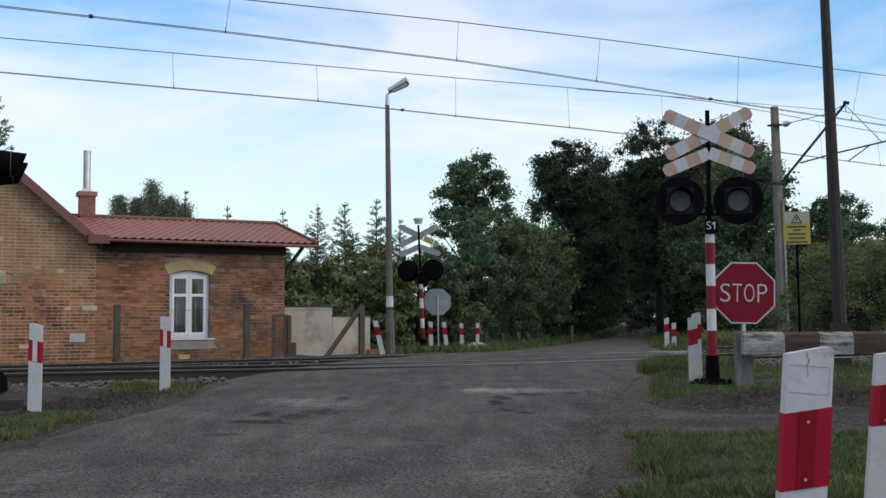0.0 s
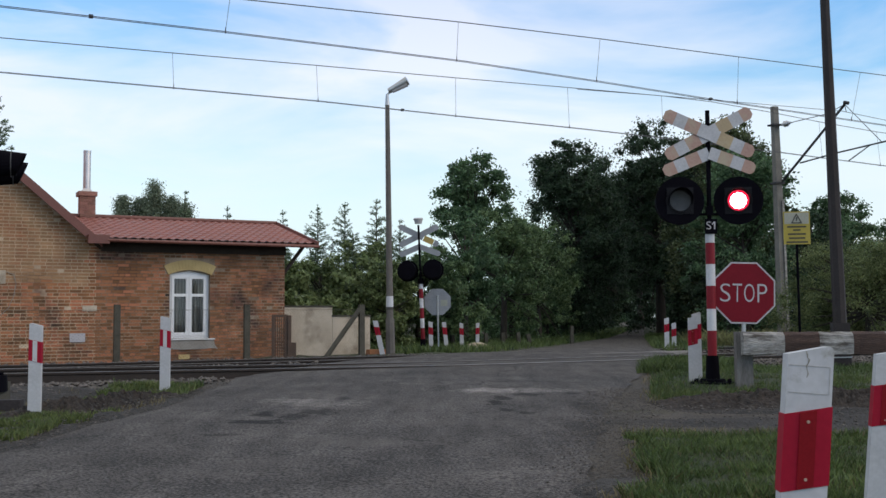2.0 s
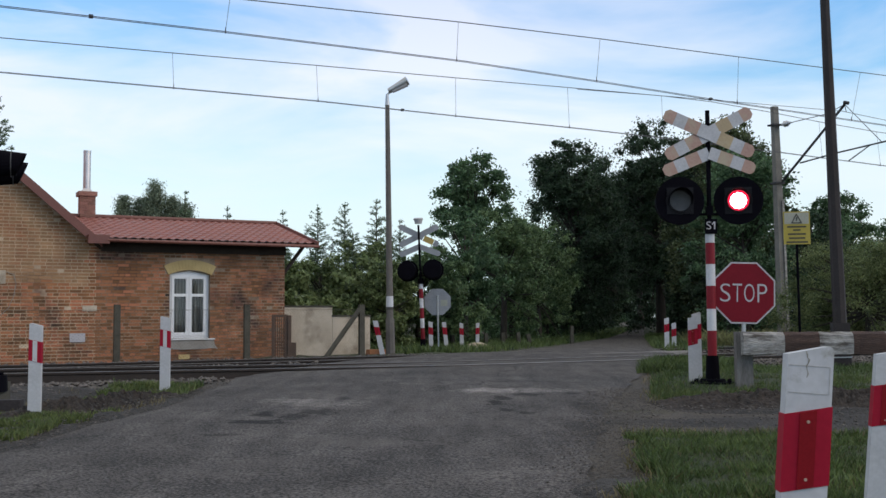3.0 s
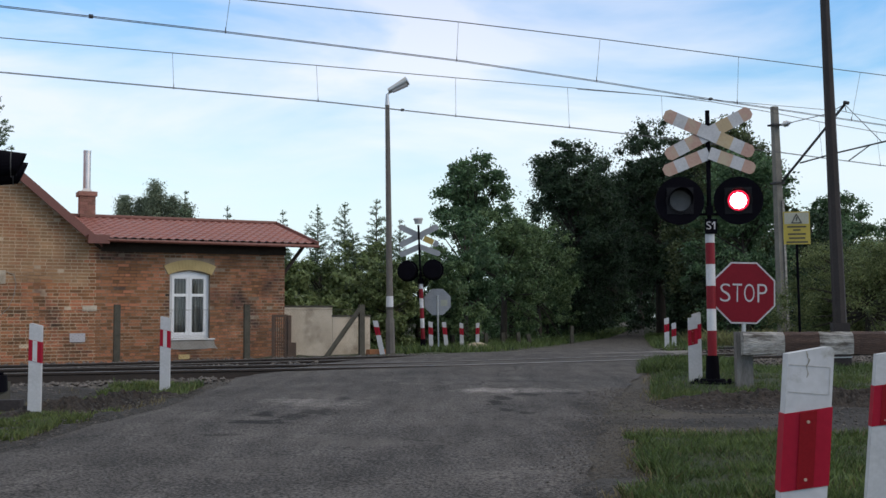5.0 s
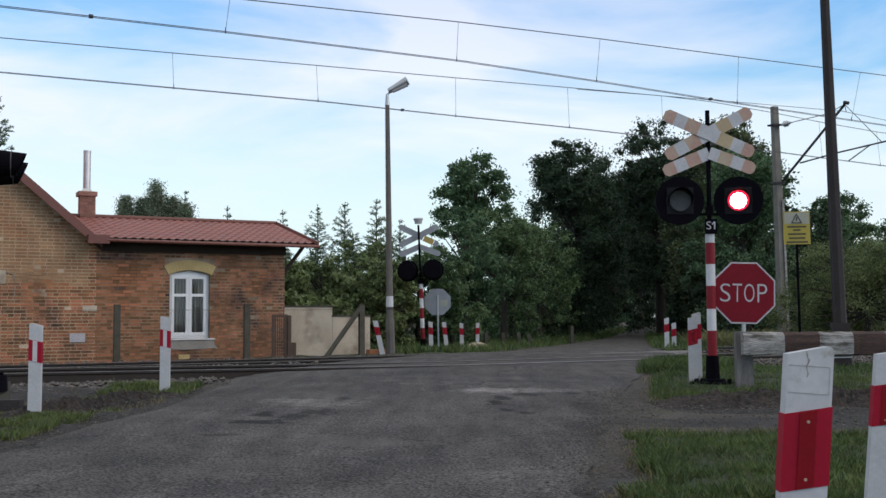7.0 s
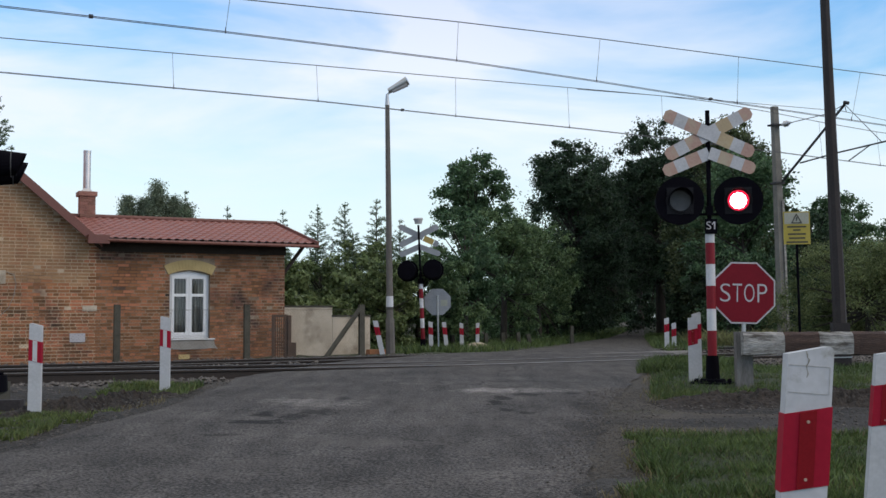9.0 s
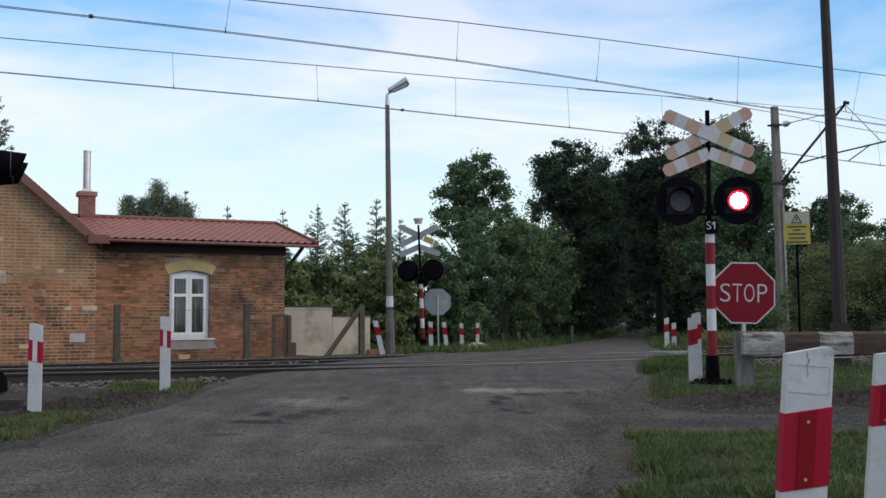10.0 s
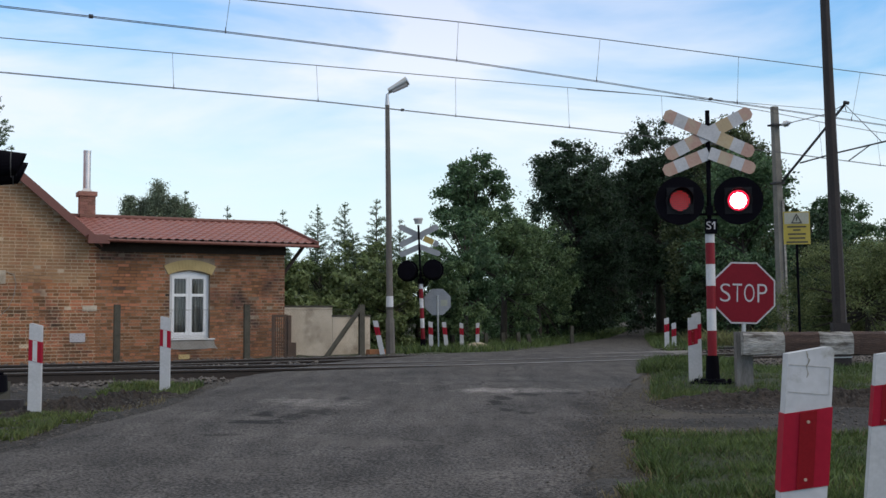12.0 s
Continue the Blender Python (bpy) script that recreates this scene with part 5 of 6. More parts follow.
def signal(x, y, z, turn, label, front=True, lit=True, beacon=False, yaws=(-3, -14), hood=0.07):
    lift = 0.0 if front else 0.13
    t = thing("crossing_signal", pose(x, y, z, 0, 0.1 if front else 2.0, turn), label, "crossing signal", "crossing signals")
    bm = bmesh.new()
    cyl(bm, (0, 0, -0.12), (0, 0, 0.06), 0.30, 0.29, 12)
    cyl(bm, (0, 0, 0.06), (0, 0, 0.10), 0.165, 0.155, 20)
    flange = part("base_flange", bm, M["black"], t)
    for i in range(6):
        bm = bmesh.new()
        c, d = math.cos(radians(60 * i + 15)), math.sin(radians(60 * i + 15))
        cyl(bm, (0.24 * c, 0.24 * d, 0.06), (0.24 * c, 0.24 * d, 0.095), 0.026, None, 6)
        part("bolt", bm, M["black"], flange)
    bm = bmesh.new()
    cyl(bm, (0, 0, 0.10), (0, 0, 0.40), 0.092, 0.078, 18)
    part("base_sleeve", bm, M["black"], t)
    zz, k = 0.40, 0
    for top in (0.72, 1.0, 1.30, 1.58, 1.86, 2.0):
        bm = bmesh.new()
        cyl(bm, (0, 0, zz), (0, 0, top), 0.060, None, 18)
        part("red_stripe" if k % 2 == 0 else "white_stripe", bm, M["post_red" if k % 2 == 0 else "post_white"], t)
        zz, k = top, k + 1
    bm = bmesh.new()
    cyl(bm, (0, 0, 2.0), (0, 0, 3.60 + lift), 0.03, None, 12)
    cyl(bm, (0, 0, 2.0), (0, 0, 2.12), 0.065, 0.05, 14)
    box(bm, -0.04, 0.04, -0.045, 0.045, 2.22, 2.34)
    part("upper_pole", bm, M["black"], t)
    bm = bmesh.new()
    cyl(bm, (-0.36, 0.02, 2.235), (0.36, 0.02, 2.235), 0.018, None, 10)
    part("lamp_bracket", bm, M["black"], t)
    bm = bmesh.new()
    box(bm, -0.078, 0.078, -0.085, -0.07, 1.97, 2.165)
    soften(bm, 0.004)
    plate = part("number_plate", bm, M["black"], t, "black plate with white characters")
    if front:
        lettering("character", "S", 0.062, 0.10, pose(-0.032, -0.0865, 2.08), M["sign_white"], plate)
        bm = bmesh.new()
        box(bm, 0.036, 0.052, -0.0885, -0.086, 2.03, 2.13)
        prism(bm, [(0.0355, 2.13), (0.0355, 2.108), (0.012, 2.085), (0.012, 2.103)], -0.0885, -0.086)
        part("character", bm, M["sign_white"], plate)
    # crossed boards
    w, r, o = "board_white", "board_faded", "board_yellowed"
    if not front:
        w, r, o = "board_back", "board_back", "board_back"
    bands = ((0, 0.12, r), (0.12, 0.245, w), (0.245, 0.39, r), (0.39, 0.61, w), (0.61, 0.755, o), (0.755, 0.88, w), (0.88, 1.0, r))
    half = 0.632
    for ang, yy in ((27.7, -0.052), (-24.2, -0.066)):
        c, s = math.cos(radians(ang)), math.sin(radians(ang))
        arm = bands if front or ang < 0 else bands[:1] + ((0.13, 0.375, "rust_yellow"),) + bands[3:]
        board(t, (-half * c + 0.0, 3.287 + lift - half * s), 2 * half, 0.172, ang, arm, yy)
    hb = ((0, 0.21, w), (0.21, 0.49, r), (0.49, 0.74, w), (0.74, 1.0, r))
    for ang in (-20.5, 180 + 22.5):
        bnd = [(max(a, 0.002), b, mt) for a, b, mt in hb]
        board(t, (0.0, 3.03 + lift * 0.5), 0.645 if ang > 0 else 0.628, 0.165, ang, bnd, -0.06 if ang > 0 else -0.073)
    lamps = []
    for x2, yaw, key in ((-0.405, yaws[0], "a"), (0.35, yaws[1], "b")) if lit else ((-0.372, yaws[0], "a"), (0.372, yaws[1], "b")):
        k, d = lamp(t, x2, 2.40, yaw, 0.15 if lit and key == "a" else hood)
        faces = [(0, "off"), (80, "red"), (160, "faint")] if key == "a" else [(0, "off"), (80, "dim"), (160, "hot"), (240, "amber")]
        if not lit:
            faces = [(0, "off")]
        me = fill_drum(d, faces)
        b = new("lens_drum", me)
        b.parent = k
        b.matrix_local = d.matrix_local.copy()
        bpy.data.objects.remove(d)
        lamps.append(b)
    if beacon:
        bm = bmesh.new()
        cyl(bm, (0, 0, 3.64 + lift), (0, 0, 3.76 + lift), 0.10, 0.13, 18)
        cyl(bm, (0, 0, 3.76 + lift), (0, 0, 3.80 + lift), 0.15, 0.13, 18)
        part("bell", bm, M["board_white"], t, "white warning bell on the pole top")
    return t, lamps


main_signal, main_lamps = signal(3.475, 13.9, 0.15, 0, "striped level crossing signal with crossed boards and two red lamps")
far_signal, _ = signal(-0.585, 31.2, 0.06, 177, "crossing signal seen from behind beyond the rails", False, False, True, (0, 0))
side_signal, _ = signal(-5.185, 12.0, 0.39, 110, "crossing signal turned towards the side road", True, False, False, (0, 0), 0.31)


def footing():
    bm = bmesh.new()
    box(bm, -0.25, 0.25, -0.25, 0.25, -0.1, 0.2)
    soften(bm, 0.02)
    solo("concrete_footing", bm, M["mossy"], pose(-5.185, 12.0, 0.17), label="square concrete footing under the side signal", category="footing")


footing()


def octagon(r):
    return [(r * math.cos(radians(22.5 + 45 * i)), r * math.sin(radians(22.5 + 45 * i))) for i in range(8)]


def stop_sign(x, y, z, turn, cz, r, front, roll=0.0):
    t = thing("stop_sign", pose(x, y, z, 0, 0, turn), "red octagonal stop sign on a grey post" if front else "octagonal stop sign seen from its grey back", "road sign", "stop signs")
    bm = bmesh.new()
    cyl(bm, (-0.02, 0.03, -0.1), (0.0, 0.03, cz + 0.2), 0.028, None, 12)
    part("post", bm, M["steel"], t)
    tilt = pose(0, 0, cz, 0, roll, 0)
    for name, rr, y0, mt in (("sign_back", r, 0.0, "board_back"), ("white_border", r - 0.001, -0.004, "sign_white"), ("red_face", r - 0.022, -0.007, "sign_red")):
        bm = bmesh.new()
        prism(bm, octagon(rr), y0 - (0.002 if name != "sign_back" else 0.0), y0 + (0.0 if name != "sign_back" else 0.012))
        bmesh.ops.transform(bm, matrix=tilt, verts=bm.verts[:])
        ob = part(name, bm, M[mt], t)
    for char, x0, w0 in (("S", -0.241, 0.131), ("T", -0.088, 0.120), ("O", 0.066, 0.133), ("P", 0.232, 0.124)):
        lettering("letter", char, w0, 0.235, tilt @ pose(x0, -0.0115, 0.0), M["sign_white"], t, -0.012)
    if not front:
        bm = bmesh.new()
        box(bm, -0.29, -0.09, 0.0125, 0.0145, cz - 0.12, cz + 0.06)
        part("back_label", bm, M["sign_pale"], t, "pale maker's label on the grey back")
    return t


stop_sign(3.905, 13.9, 0.12, -3, 1.235, 0.433, True, 1.5)
stop_sign(-0.17, 31.6, 0.08, 176, 1.46, 0.42, False, 0)


# ---- warning board, barrier, masts, lamps ----
def build_roadside():
    t = thing("warning_board", pose(4.86, 14.6, 0.12, 0, -0.4, -3), "yellow warning board with dark lines on a thin post", "sign")
    bm = bmesh.new()
    cyl(bm, (0, 0.02, -0.1), (0, 0.02, 2.3), 0.018, None, 10)
    part("post", bm, M["black"], t)
    bm = bmesh.new()
    box(bm, -0.18, 0.18, -0.006, 0.0, 1.91, 2.36)
    part("yellow_panel", bm, M["sign_yellow"], t)
    bm = bmesh.new()
    box(bm, -0.165, 0.165, -0.009, -0.0065, 2.19, 2.345)
    part("pale_field", bm, M["sign_pale"], t)
    bm = bmesh.new()
    for p, q in (((-0.065, 2.205), (0.065, 2.205)), ((0.065, 2.205), (0, 2.325)), ((0, 2.325), (-0.065, 2.205)), ((0.0, 2.23), (0.005, 2.285))):
        cyl(bm, (p[0], -0.011, p[1]), (q[0], -0.011, q[1]), 0.007, None, 5)
    part("triangle_symbol", bm, M["ink"], t)
    for z, w in ((2.15, 0.13), (2.105, 0.05), (2.05, 0.12), (1.995, 0.11), (1.94, 0.145)):
        bm = bmesh.new()
        box(bm, -w, w, -0.009, -0.0065, z - 0.011, z + 0.011)
        part("text_bar", bm, M["ink"], t)
    # timber barrier
    b = thing("timber_barrier", pose(3.72, 13.2, 0.12, 0, 0, -1.5), "rotting timber barrier with peeling white and brown bands", "barrier")
    for x in (0.02, 2.6):
        bm = bmesh.new()
        box(bm, -0.10 + x, 0.10 + x, 0.16, 0.30, -0.1, 0.74)
        soften(bm, 0.02)
        part("post", bm, M["timber_grey"], b)
    x, k = -0.03, 0
    for ln in (0.50, 0.42, 0.41, 0.40, 0.42, 0.42, 0.42, 0.42):
        bm = bmesh.new()
        n = 6
        rows = []
        for i in range(n + 1):
            xx = x + ln * i / n
            g = 0.006 * noise.noise((xx * 9, 1, 1))
            rows.append([bm.verts.new((xx, yy + g, zz + 0.012 * noise.noise((xx * 7, yy * 9, zz * 9)))) for yy, zz in ((0.0, 0.46), (-0.015, 0.60), (0.0, 0.70), (0.06, 0.735), (0.15, 0.735), (0.15, 0.45))])
        for i in range(n):
            for j in range(6):
                bm.faces.new((rows[i][j], rows[i][(j + 1) % 6], rows[i + 1][(j + 1) % 6], rows[i + 1][j]))
        bm.faces.new(rows[0])
        bm.faces.new(rows[-1][::-1])
        part("beam_section", bm, M["timber_white" if k % 2 == 0 else "timber_brown"], b)
        x += ln + 0.004
        k += 1
    # catenary mast by the near track
    m = thing("catenary_mast", pose(6.67, 18.0, 0.0, 0, -0.9, -10), "dark catenary mast with a bolted foot", "mast", "catenary masts")
    bm = bmesh.new()
    cyl(bm, (0, 0, 0.9), (0, 0, 8.4), 0.115, 0.065, 8)
    part("pole", bm, M["mast"], m)
    bm = bmesh.new()
    box(bm, -0.135, 0.135, -0.135, 0.135, -0.1, 0.93)
    soften(bm, 0.03)
    part("foot", bm, M["mast"], m)
    for z in (0.35, 0.6):
        bm = bmesh.new()
        box(bm, -0.142, 0.142, -0.142, 0.142, z, z + 0.02)
        part("band", bm, M["steel"], m)
    # concrete mast beyond the far track
    m = thing("concrete_mast", pose(10.38, 32.7, 0.0, 0, -1.1, 24), "tall grey concrete catenary mast with a tubular bracket", "mast", "catenary masts")
    bm = bmesh.new()
    vs = box(bm, -0.15, 0.15, -0.12, 0.12, -0.2, 7.5)
    for v in vs:
        if v.co.z > 1:
            v.co.x *= 0.62
            v.co.y *= 0.62
    soften(bm, 0.02)
    part("pole", bm, M["concrete"], m)
    for z in (6.90, 5.10):
        bm = bmesh.new()
        box(bm, -0.17, 0.17, -0.15, 0.15, z, z + 0.05)
        part("clamp", bm, M["wire"], m)
    bm = bmesh.new()
    box(bm, 0.03, 0.10, -0.15, -0.122, 0.3, 4.6)
    part("cable_duct", bm, M["timber_white"], m, "pale cable duct down the mast")
    # its bracket reaches out over the rails
    br = thing("mast_bracket", Matrix.Identity(4), "dark tubular catenary bracket with insulators", "bracket")
    root = Vector((10.40, 32.55, 5.16))
    tip = Vector((11.80, 31.0, 7.23))
    tie = Vector((11.44, 31.5, 7.045))
    for name, p, q, r in (("strut", root, tip, 0.040), ("tie", Vector((10.30, 32.68, 6.90)), tie, 0.012), ("tie", tie, tip, 0.012), ("tube", Vector((10.80, 32.05, 5.66)), Vector((11.51, 31.0, 5.797)), 0.024), ("tube", Vector((11.51, 31.0, 5.797)), Vector((12.9, 28.7, 5.96)), 0.024), ("steady_arm", Vector((12.143, 30.1, 5.879)), Vector((11.366, 29.7, 5.373)), 0.018)):
        bm = bmesh.new()
        cyl(bm, p, q, r, None, 8)
        part(name, bm, M["wire"], br)
    for p, q in ((tip, Vector((12.34, 29.8, 5.93))), (tip, tip + Vector((0.03, -0.02, -0.24)))):
        bm = bmesh.new()
        cyl(bm, p, q, 0.010, None, 6)
        part("stay_wire", bm, M["wire"], br)
    bm = bmesh.new()
    cyl(bm, tip + Vector((-0.02, 0.02, 0.06)), tip + Vector((0.09, -0.08, 0.02)), 0.055, 0.05, 8)
    part("head_clamp", bm, M["wire"], br)
    bm = bmesh.new()
    c, d = Vector((10.44, 32.52, 6.915)), (tie - Vector((10.30, 32.68, 6.90))).normalized()
    for i, r in enumerate((0.05, 0.10, 0.10, 0.05)):
        cyl(bm, c + d * (0.075 * i), c + d * (0.075 * i + 0.06), r, r * 0.7, 12)
    part("insulator", bm, M["steel"], br)
    # street lamp
    s = thing("street_lamp", pose(-1.34, 27.0, 0.08, 0, -0.5, 0), "tall grey concrete street lamp with one lantern", "street lamp")
    bm = bmesh.new()
    cyl(bm, (0, 0, 0.95), (0, 0, 6.41), 0.088, 0.056, 14)
    part("pole", bm, M["concrete_dark"], s)
    bm = bmesh.new()
    cyl(bm, (0, 0, -0.2), (0, 0, 0.97), 0.125, 0.11, 8)
    part("foot", bm, M["concrete_dark"], s)
    bm = bmesh.new()
    cyl(bm, (0, 0, 6.41), (0, 0, 6.70), 0.06, 0.035, 12)
    cyl(bm, (0, 0, 6.68), (0.10, -0.02, 6.79), 0.025, None, 10)
    part("neck", bm, M["steel"], s)
    bm = bmesh.new()
    vs = cyl(bm, (0.04, -0.02, 6.77), (0.53, -0.10, 7.02), 0.07, 0.115, 14)
    soften(bm, 0.02)
    lan = part("lantern", bm, M["steel"], s)
    bm = bmesh.new()
    vs = cyl(bm, (0.14, -0.04, 6.76), (0.51, -0.10, 6.945), 0.05, 0.085, 12)
    part("diffuser", bm, M["pale_reflector"], lan)
    for z0, z1, mt in ((1.20, 1.27, "ink"), (1.27, 1.54, "post_white")):
        bm = bmesh.new()
        cyl(bm, (0, 0, z0), (0, 0, z1), 0.092, 0.089, 14)
        part("painted_band", bm, M[mt], s)
    # dark rail stub lying on the verge
    bm = bmesh.new()
    box(bm, -1.2, 0.45, -0.07, 0.07, -0.04, 0.07)
    soften(bm, 0.015)
    solo("steel_beam", bm, M["mast"], pose(-4.95, 11.45, 0.15, 0, 0, 4), label="dark steel beam lying on the verge", category="beam")
    # heap of sand by the far posts
    bm = bmesh.new()
    bmesh.ops.create_cone(bm, segments=24, radius1=0.75, radius2=0.12, depth=0.22, cap_ends=True)
    for v in bm.verts:
        v.co += Vector((0.1, 0.1, 0.04)) * noise.noise(v.co * 3)
    solo("sand_heap", bm, M["sand"], pose(1.05, 34.2, 0.17), label="low heap of pale sand on the verge", category="sand heap")


M["concrete_dark"] = surf("dark_concrete", (0.085, 0.075, 0.068), (0.17, 0.155, 0.14), 0.9, scale=2.5, fine=50, bump=0.4)
M["sand"] = surf("sand", (0.30, 0.25, 0.17), (0.42, 0.36, 0.26), 0.95, scale=4, fine=50, bump=0.4)
build_roadside()


# ---- overhead wires ----
def catenary():
    lines = ((TRACKS[0], ((-40, 5.55), (1.7, 5.655), (5, 5.69), (9.4, 5.70), (12.5, 5.635), (15.6, 5.545), (19.6, 5.46), (24, 5.36), (110, 5.3)), ((-30, 8.0), (-14, 6.9), (-4.5, 6.2), (5.15, 6.26), (9.4, 6.413), (12.6, 6.485), (16.2, 6.534), (20.8, 6.61), (40, 7.2)), ((5.08, 5.15), (9.36, 9.4), (12.48, 12.58), (16.14, 16.21), (19.6, 19.94)), (2.98, 15.4)),
             (TRACKS[1], ((-40, 5.4), (2.15, 5.62), (5.35, 5.64), (8.4, 5.66), (11.75, 5.625), (14.9, 5.612), (17.5, 5.58), (21.5, 5.495), (25.8, 5.385), (32, 5.28), (110, 5.3)), ((-20, 5.9), (2.15, 6.262), (5.32, 6.34), (8.37, 6.421), (11.75, 6.501), (14.82, 6.582), (17.77, 6.654), (19.4, 6.655), (21.65, 6.556), (23.4, 6.45), (25.75, 6.35), (34, 6.2), (60, 8)), ((5.35, 5.32), (8.41, 8.37), (11.75, 11.75), (14.88, 14.84), (17.78, 17.74), (20.71, 20.62), (23.45, 23.36), (25.82, 25.7)), (10.4,)))
    for v, contact, carrier, drops, clamps in lines:
        w = thing("overhead_line", TR @ pose(0, v, 0), "dark overhead contact line with thin droppers", "overhead line", "overhead lines")

        def height(line, u):
            return float(np.interp(u, [c[0] for c in line], [c[1] for c in line]))
        bm = bmesh.new()
        for dy in (-0.035, 0.035):
            for p, q in zip(contact, contact[1:]):
                cyl(bm, (p[0], dy, p[1]), (q[0], dy, q[1]), 0.0065, None, 6)
        part("contact_wire", bm, M["copper"], w)
        bm = bmesh.new()
        for p, q in zip(carrier, carrier[1:]):
            cyl(bm, (p[0], 0, p[1]), (q[0], 0, q[1]), 0.009, None, 6)
        part("carrier_wire", bm, M["copper"], w)
        for u in clamps:
            bm = bmesh.new()
            z = height(contact, u)
            box(bm, u - 0.03, u + 0.03, -0.03, 0.03, z - 0.02, z + 0.03)
            soften(bm, 0.008)
            part("wire_clamp", bm, M["wire"], w)
        for u, top in drops:
            bm = bmesh.new()
            z = height(contact, u)
            cyl(bm, (u, 0, z + 0.02), (top, 0, height(carrier, top)), 0.004, None, 5)
            cyl(bm, (u, 0, z - 0.02), (u, 0, z + 0.08), 0.013, 0.006, 6)
            part("dropper", bm, M["wire"], w)
    # bare feeder that joins the far line beside the concrete mast
    bm = bmesh.new()
    feeder = ((15.5, 6.70), (18.2, 6.79), (21.5, 6.884), (24.9, 6.972), (26.75, 6.86), (34, 6.6))
    for p, q in zip(feeder, feeder[1:]):
        cyl(bm, (p[0], TRACKS[1] + 0.5, p[1]), (q[0], TRACKS[1] + 0.5, q[1]), 0.008, None, 6)
    solo("feeder_wire", bm, M["copper"], TR, label="thin bare feeder wire beside the overhead line", category="wire")


catenary()


# ---- grass ----
def blades(name, regions, material, label, seed, hmin, hmax, width=0.006):
    rng = np.random.default_rng(seed)
    out = []
    for n, xf, y0, y1, clump in regions:
        y = rng.uniform(y0, y1, n)
        for yy in y:
            a, b = xf(yy)
            x = rng.uniform(a, b)
            if noise.noise((x * 1.7, yy * 1.7, 11)) < clump:
                continue
            hh = rng.uniform(hmin, hmax) * (1 + 0.5 * noise.noise((x * 2.5, yy * 2.5, 3)))
            t = rng.uniform(0, 6.283)
            lean = rng.normal(0, 0.35, 2) * hh
            z = ground_z(x, yy) + 0.01
            dx, dy = math.cos(t) * width, math.sin(t) * width
            out.append(((x - dx, yy - dy, z), (x + dx, yy + dy, z), (x + lean[0] * 0.5 + dx * 0.6, yy + lean[1] * 0.5 + dy * 0.6, z + hh * 0.62), (x + lean[0], yy + lean[1], z + hh)))
    ob = new(name, quads(name, np.array(out), material))
    return tagged(ob, label, "grass", kind="stuff")


def build_grass():
    blades("grass", [(74000, lambda y: (0.56 + 0.105 * y + 0.35 * noise.noise((4, y * 1.5, 2)), 4.6), 4.4, 8.9, -0.5), (34000, lambda y: (2.32 + 0.2 * max(0, y - 12.2) + 0.2 * max(0, y - 15.5), 8.5), 12.0, 18.3, -0.3), (5000, lambda y: (-4.7, edge_at(LEFT_EDGE, y) - 0.25), 8.4, 10.6, -0.05), (4000, lambda y: (-4.3, edge_at(LEFT_EDGE, y) - 0.1), 12.2, 14.0, 0.0)], M["grass"], "short green grass on the verges", 31, 0.03, 0.105, 0.0048)
    blades("weeds", [(15000, lambda y: (-4.7, edge_at(LEFT_EDGE, y) - 0.15), 8.6, 10.6, -0.12), (8000, lambda y: (-4.2, -3.1), 12.2, 13.9, -0.05), (900, lambda y: (2.5, 3.1), 12.3, 13.0, 0.1)], M["leafy"], "low leafy green weeds beside the road", 32, 0.025, 0.095, 0.005)
    blades("edge_grass", [(7000, lambda y: (edge_at(RIGHT_EDGE, y) - 0.12, edge_at(RIGHT_EDGE, y) + 1.6), 16.6, 19.0, -0.7)], M["grass"], "longer grass at the road edge by the rails", 36, 0.09, 0.19, 0.005)
    blades("withered_grass", [(11000, lambda y: (0.45 + 0.105 * y + 0.4 * noise.noise((4, y * 1.5, 2)), 4.4), 4.4, 9.3, -0.25), (3500, lambda y: (2.2 + 0.2 * max(0, y - 12.2), 7.5), 11.7, 16.0, -0.1), (1800, lambda y: (-4.7, edge_at(LEFT_EDGE, y) - 0.1), 8.4, 13.8, 0.0)], M["straw"], "thin withered blades among the green grass", 35, 0.03, 0.09, 0.004)
    blades("tall_grass", [(16000, lambda y: (edge_at(RIGHT_EDGE, y) + 1.3, edge_at(RIGHT_EDGE, y) + 9), 30.5, 40, -0.15)], M["drygrass"], "tall dry yellow-green grass beyond the railway", 33, 0.15, 0.48, 0.010)
    blades("far_grass", [(15000, lambda y: (max(edge_at(LEFT_EDGE, y) - 6, 0.36 * (y - 29.5) * -1 - 1.6), edge_at(LEFT_EDGE, y) - 0.1), 27.2, 46, -0.2), (9000, lambda y: (edge_at(LEFT_EDGE, y) - 2.5, edge_at(LEFT_EDGE, y) + 0.05), 46, 100, -0.4), (8000, lambda y: (edge_at(RIGHT_EDGE, y) + 0.05, edge_at(RIGHT_EDGE, y) + 1.5), 27, 60, -0.3)], M["grass"], "grass along the far road", 34, 0.08, 0.25, 0.015)


M["straw"] = leaf_mat("withered_blades", (0.12, 0.10, 0.045), (0.21, 0.18, 0.09), 0.25)
M["leafy"] = leaf_mat("weed_leaves", (0.075, 0.105, 0.03), (0.15, 0.18, 0.06), 0.25)
build_grass()


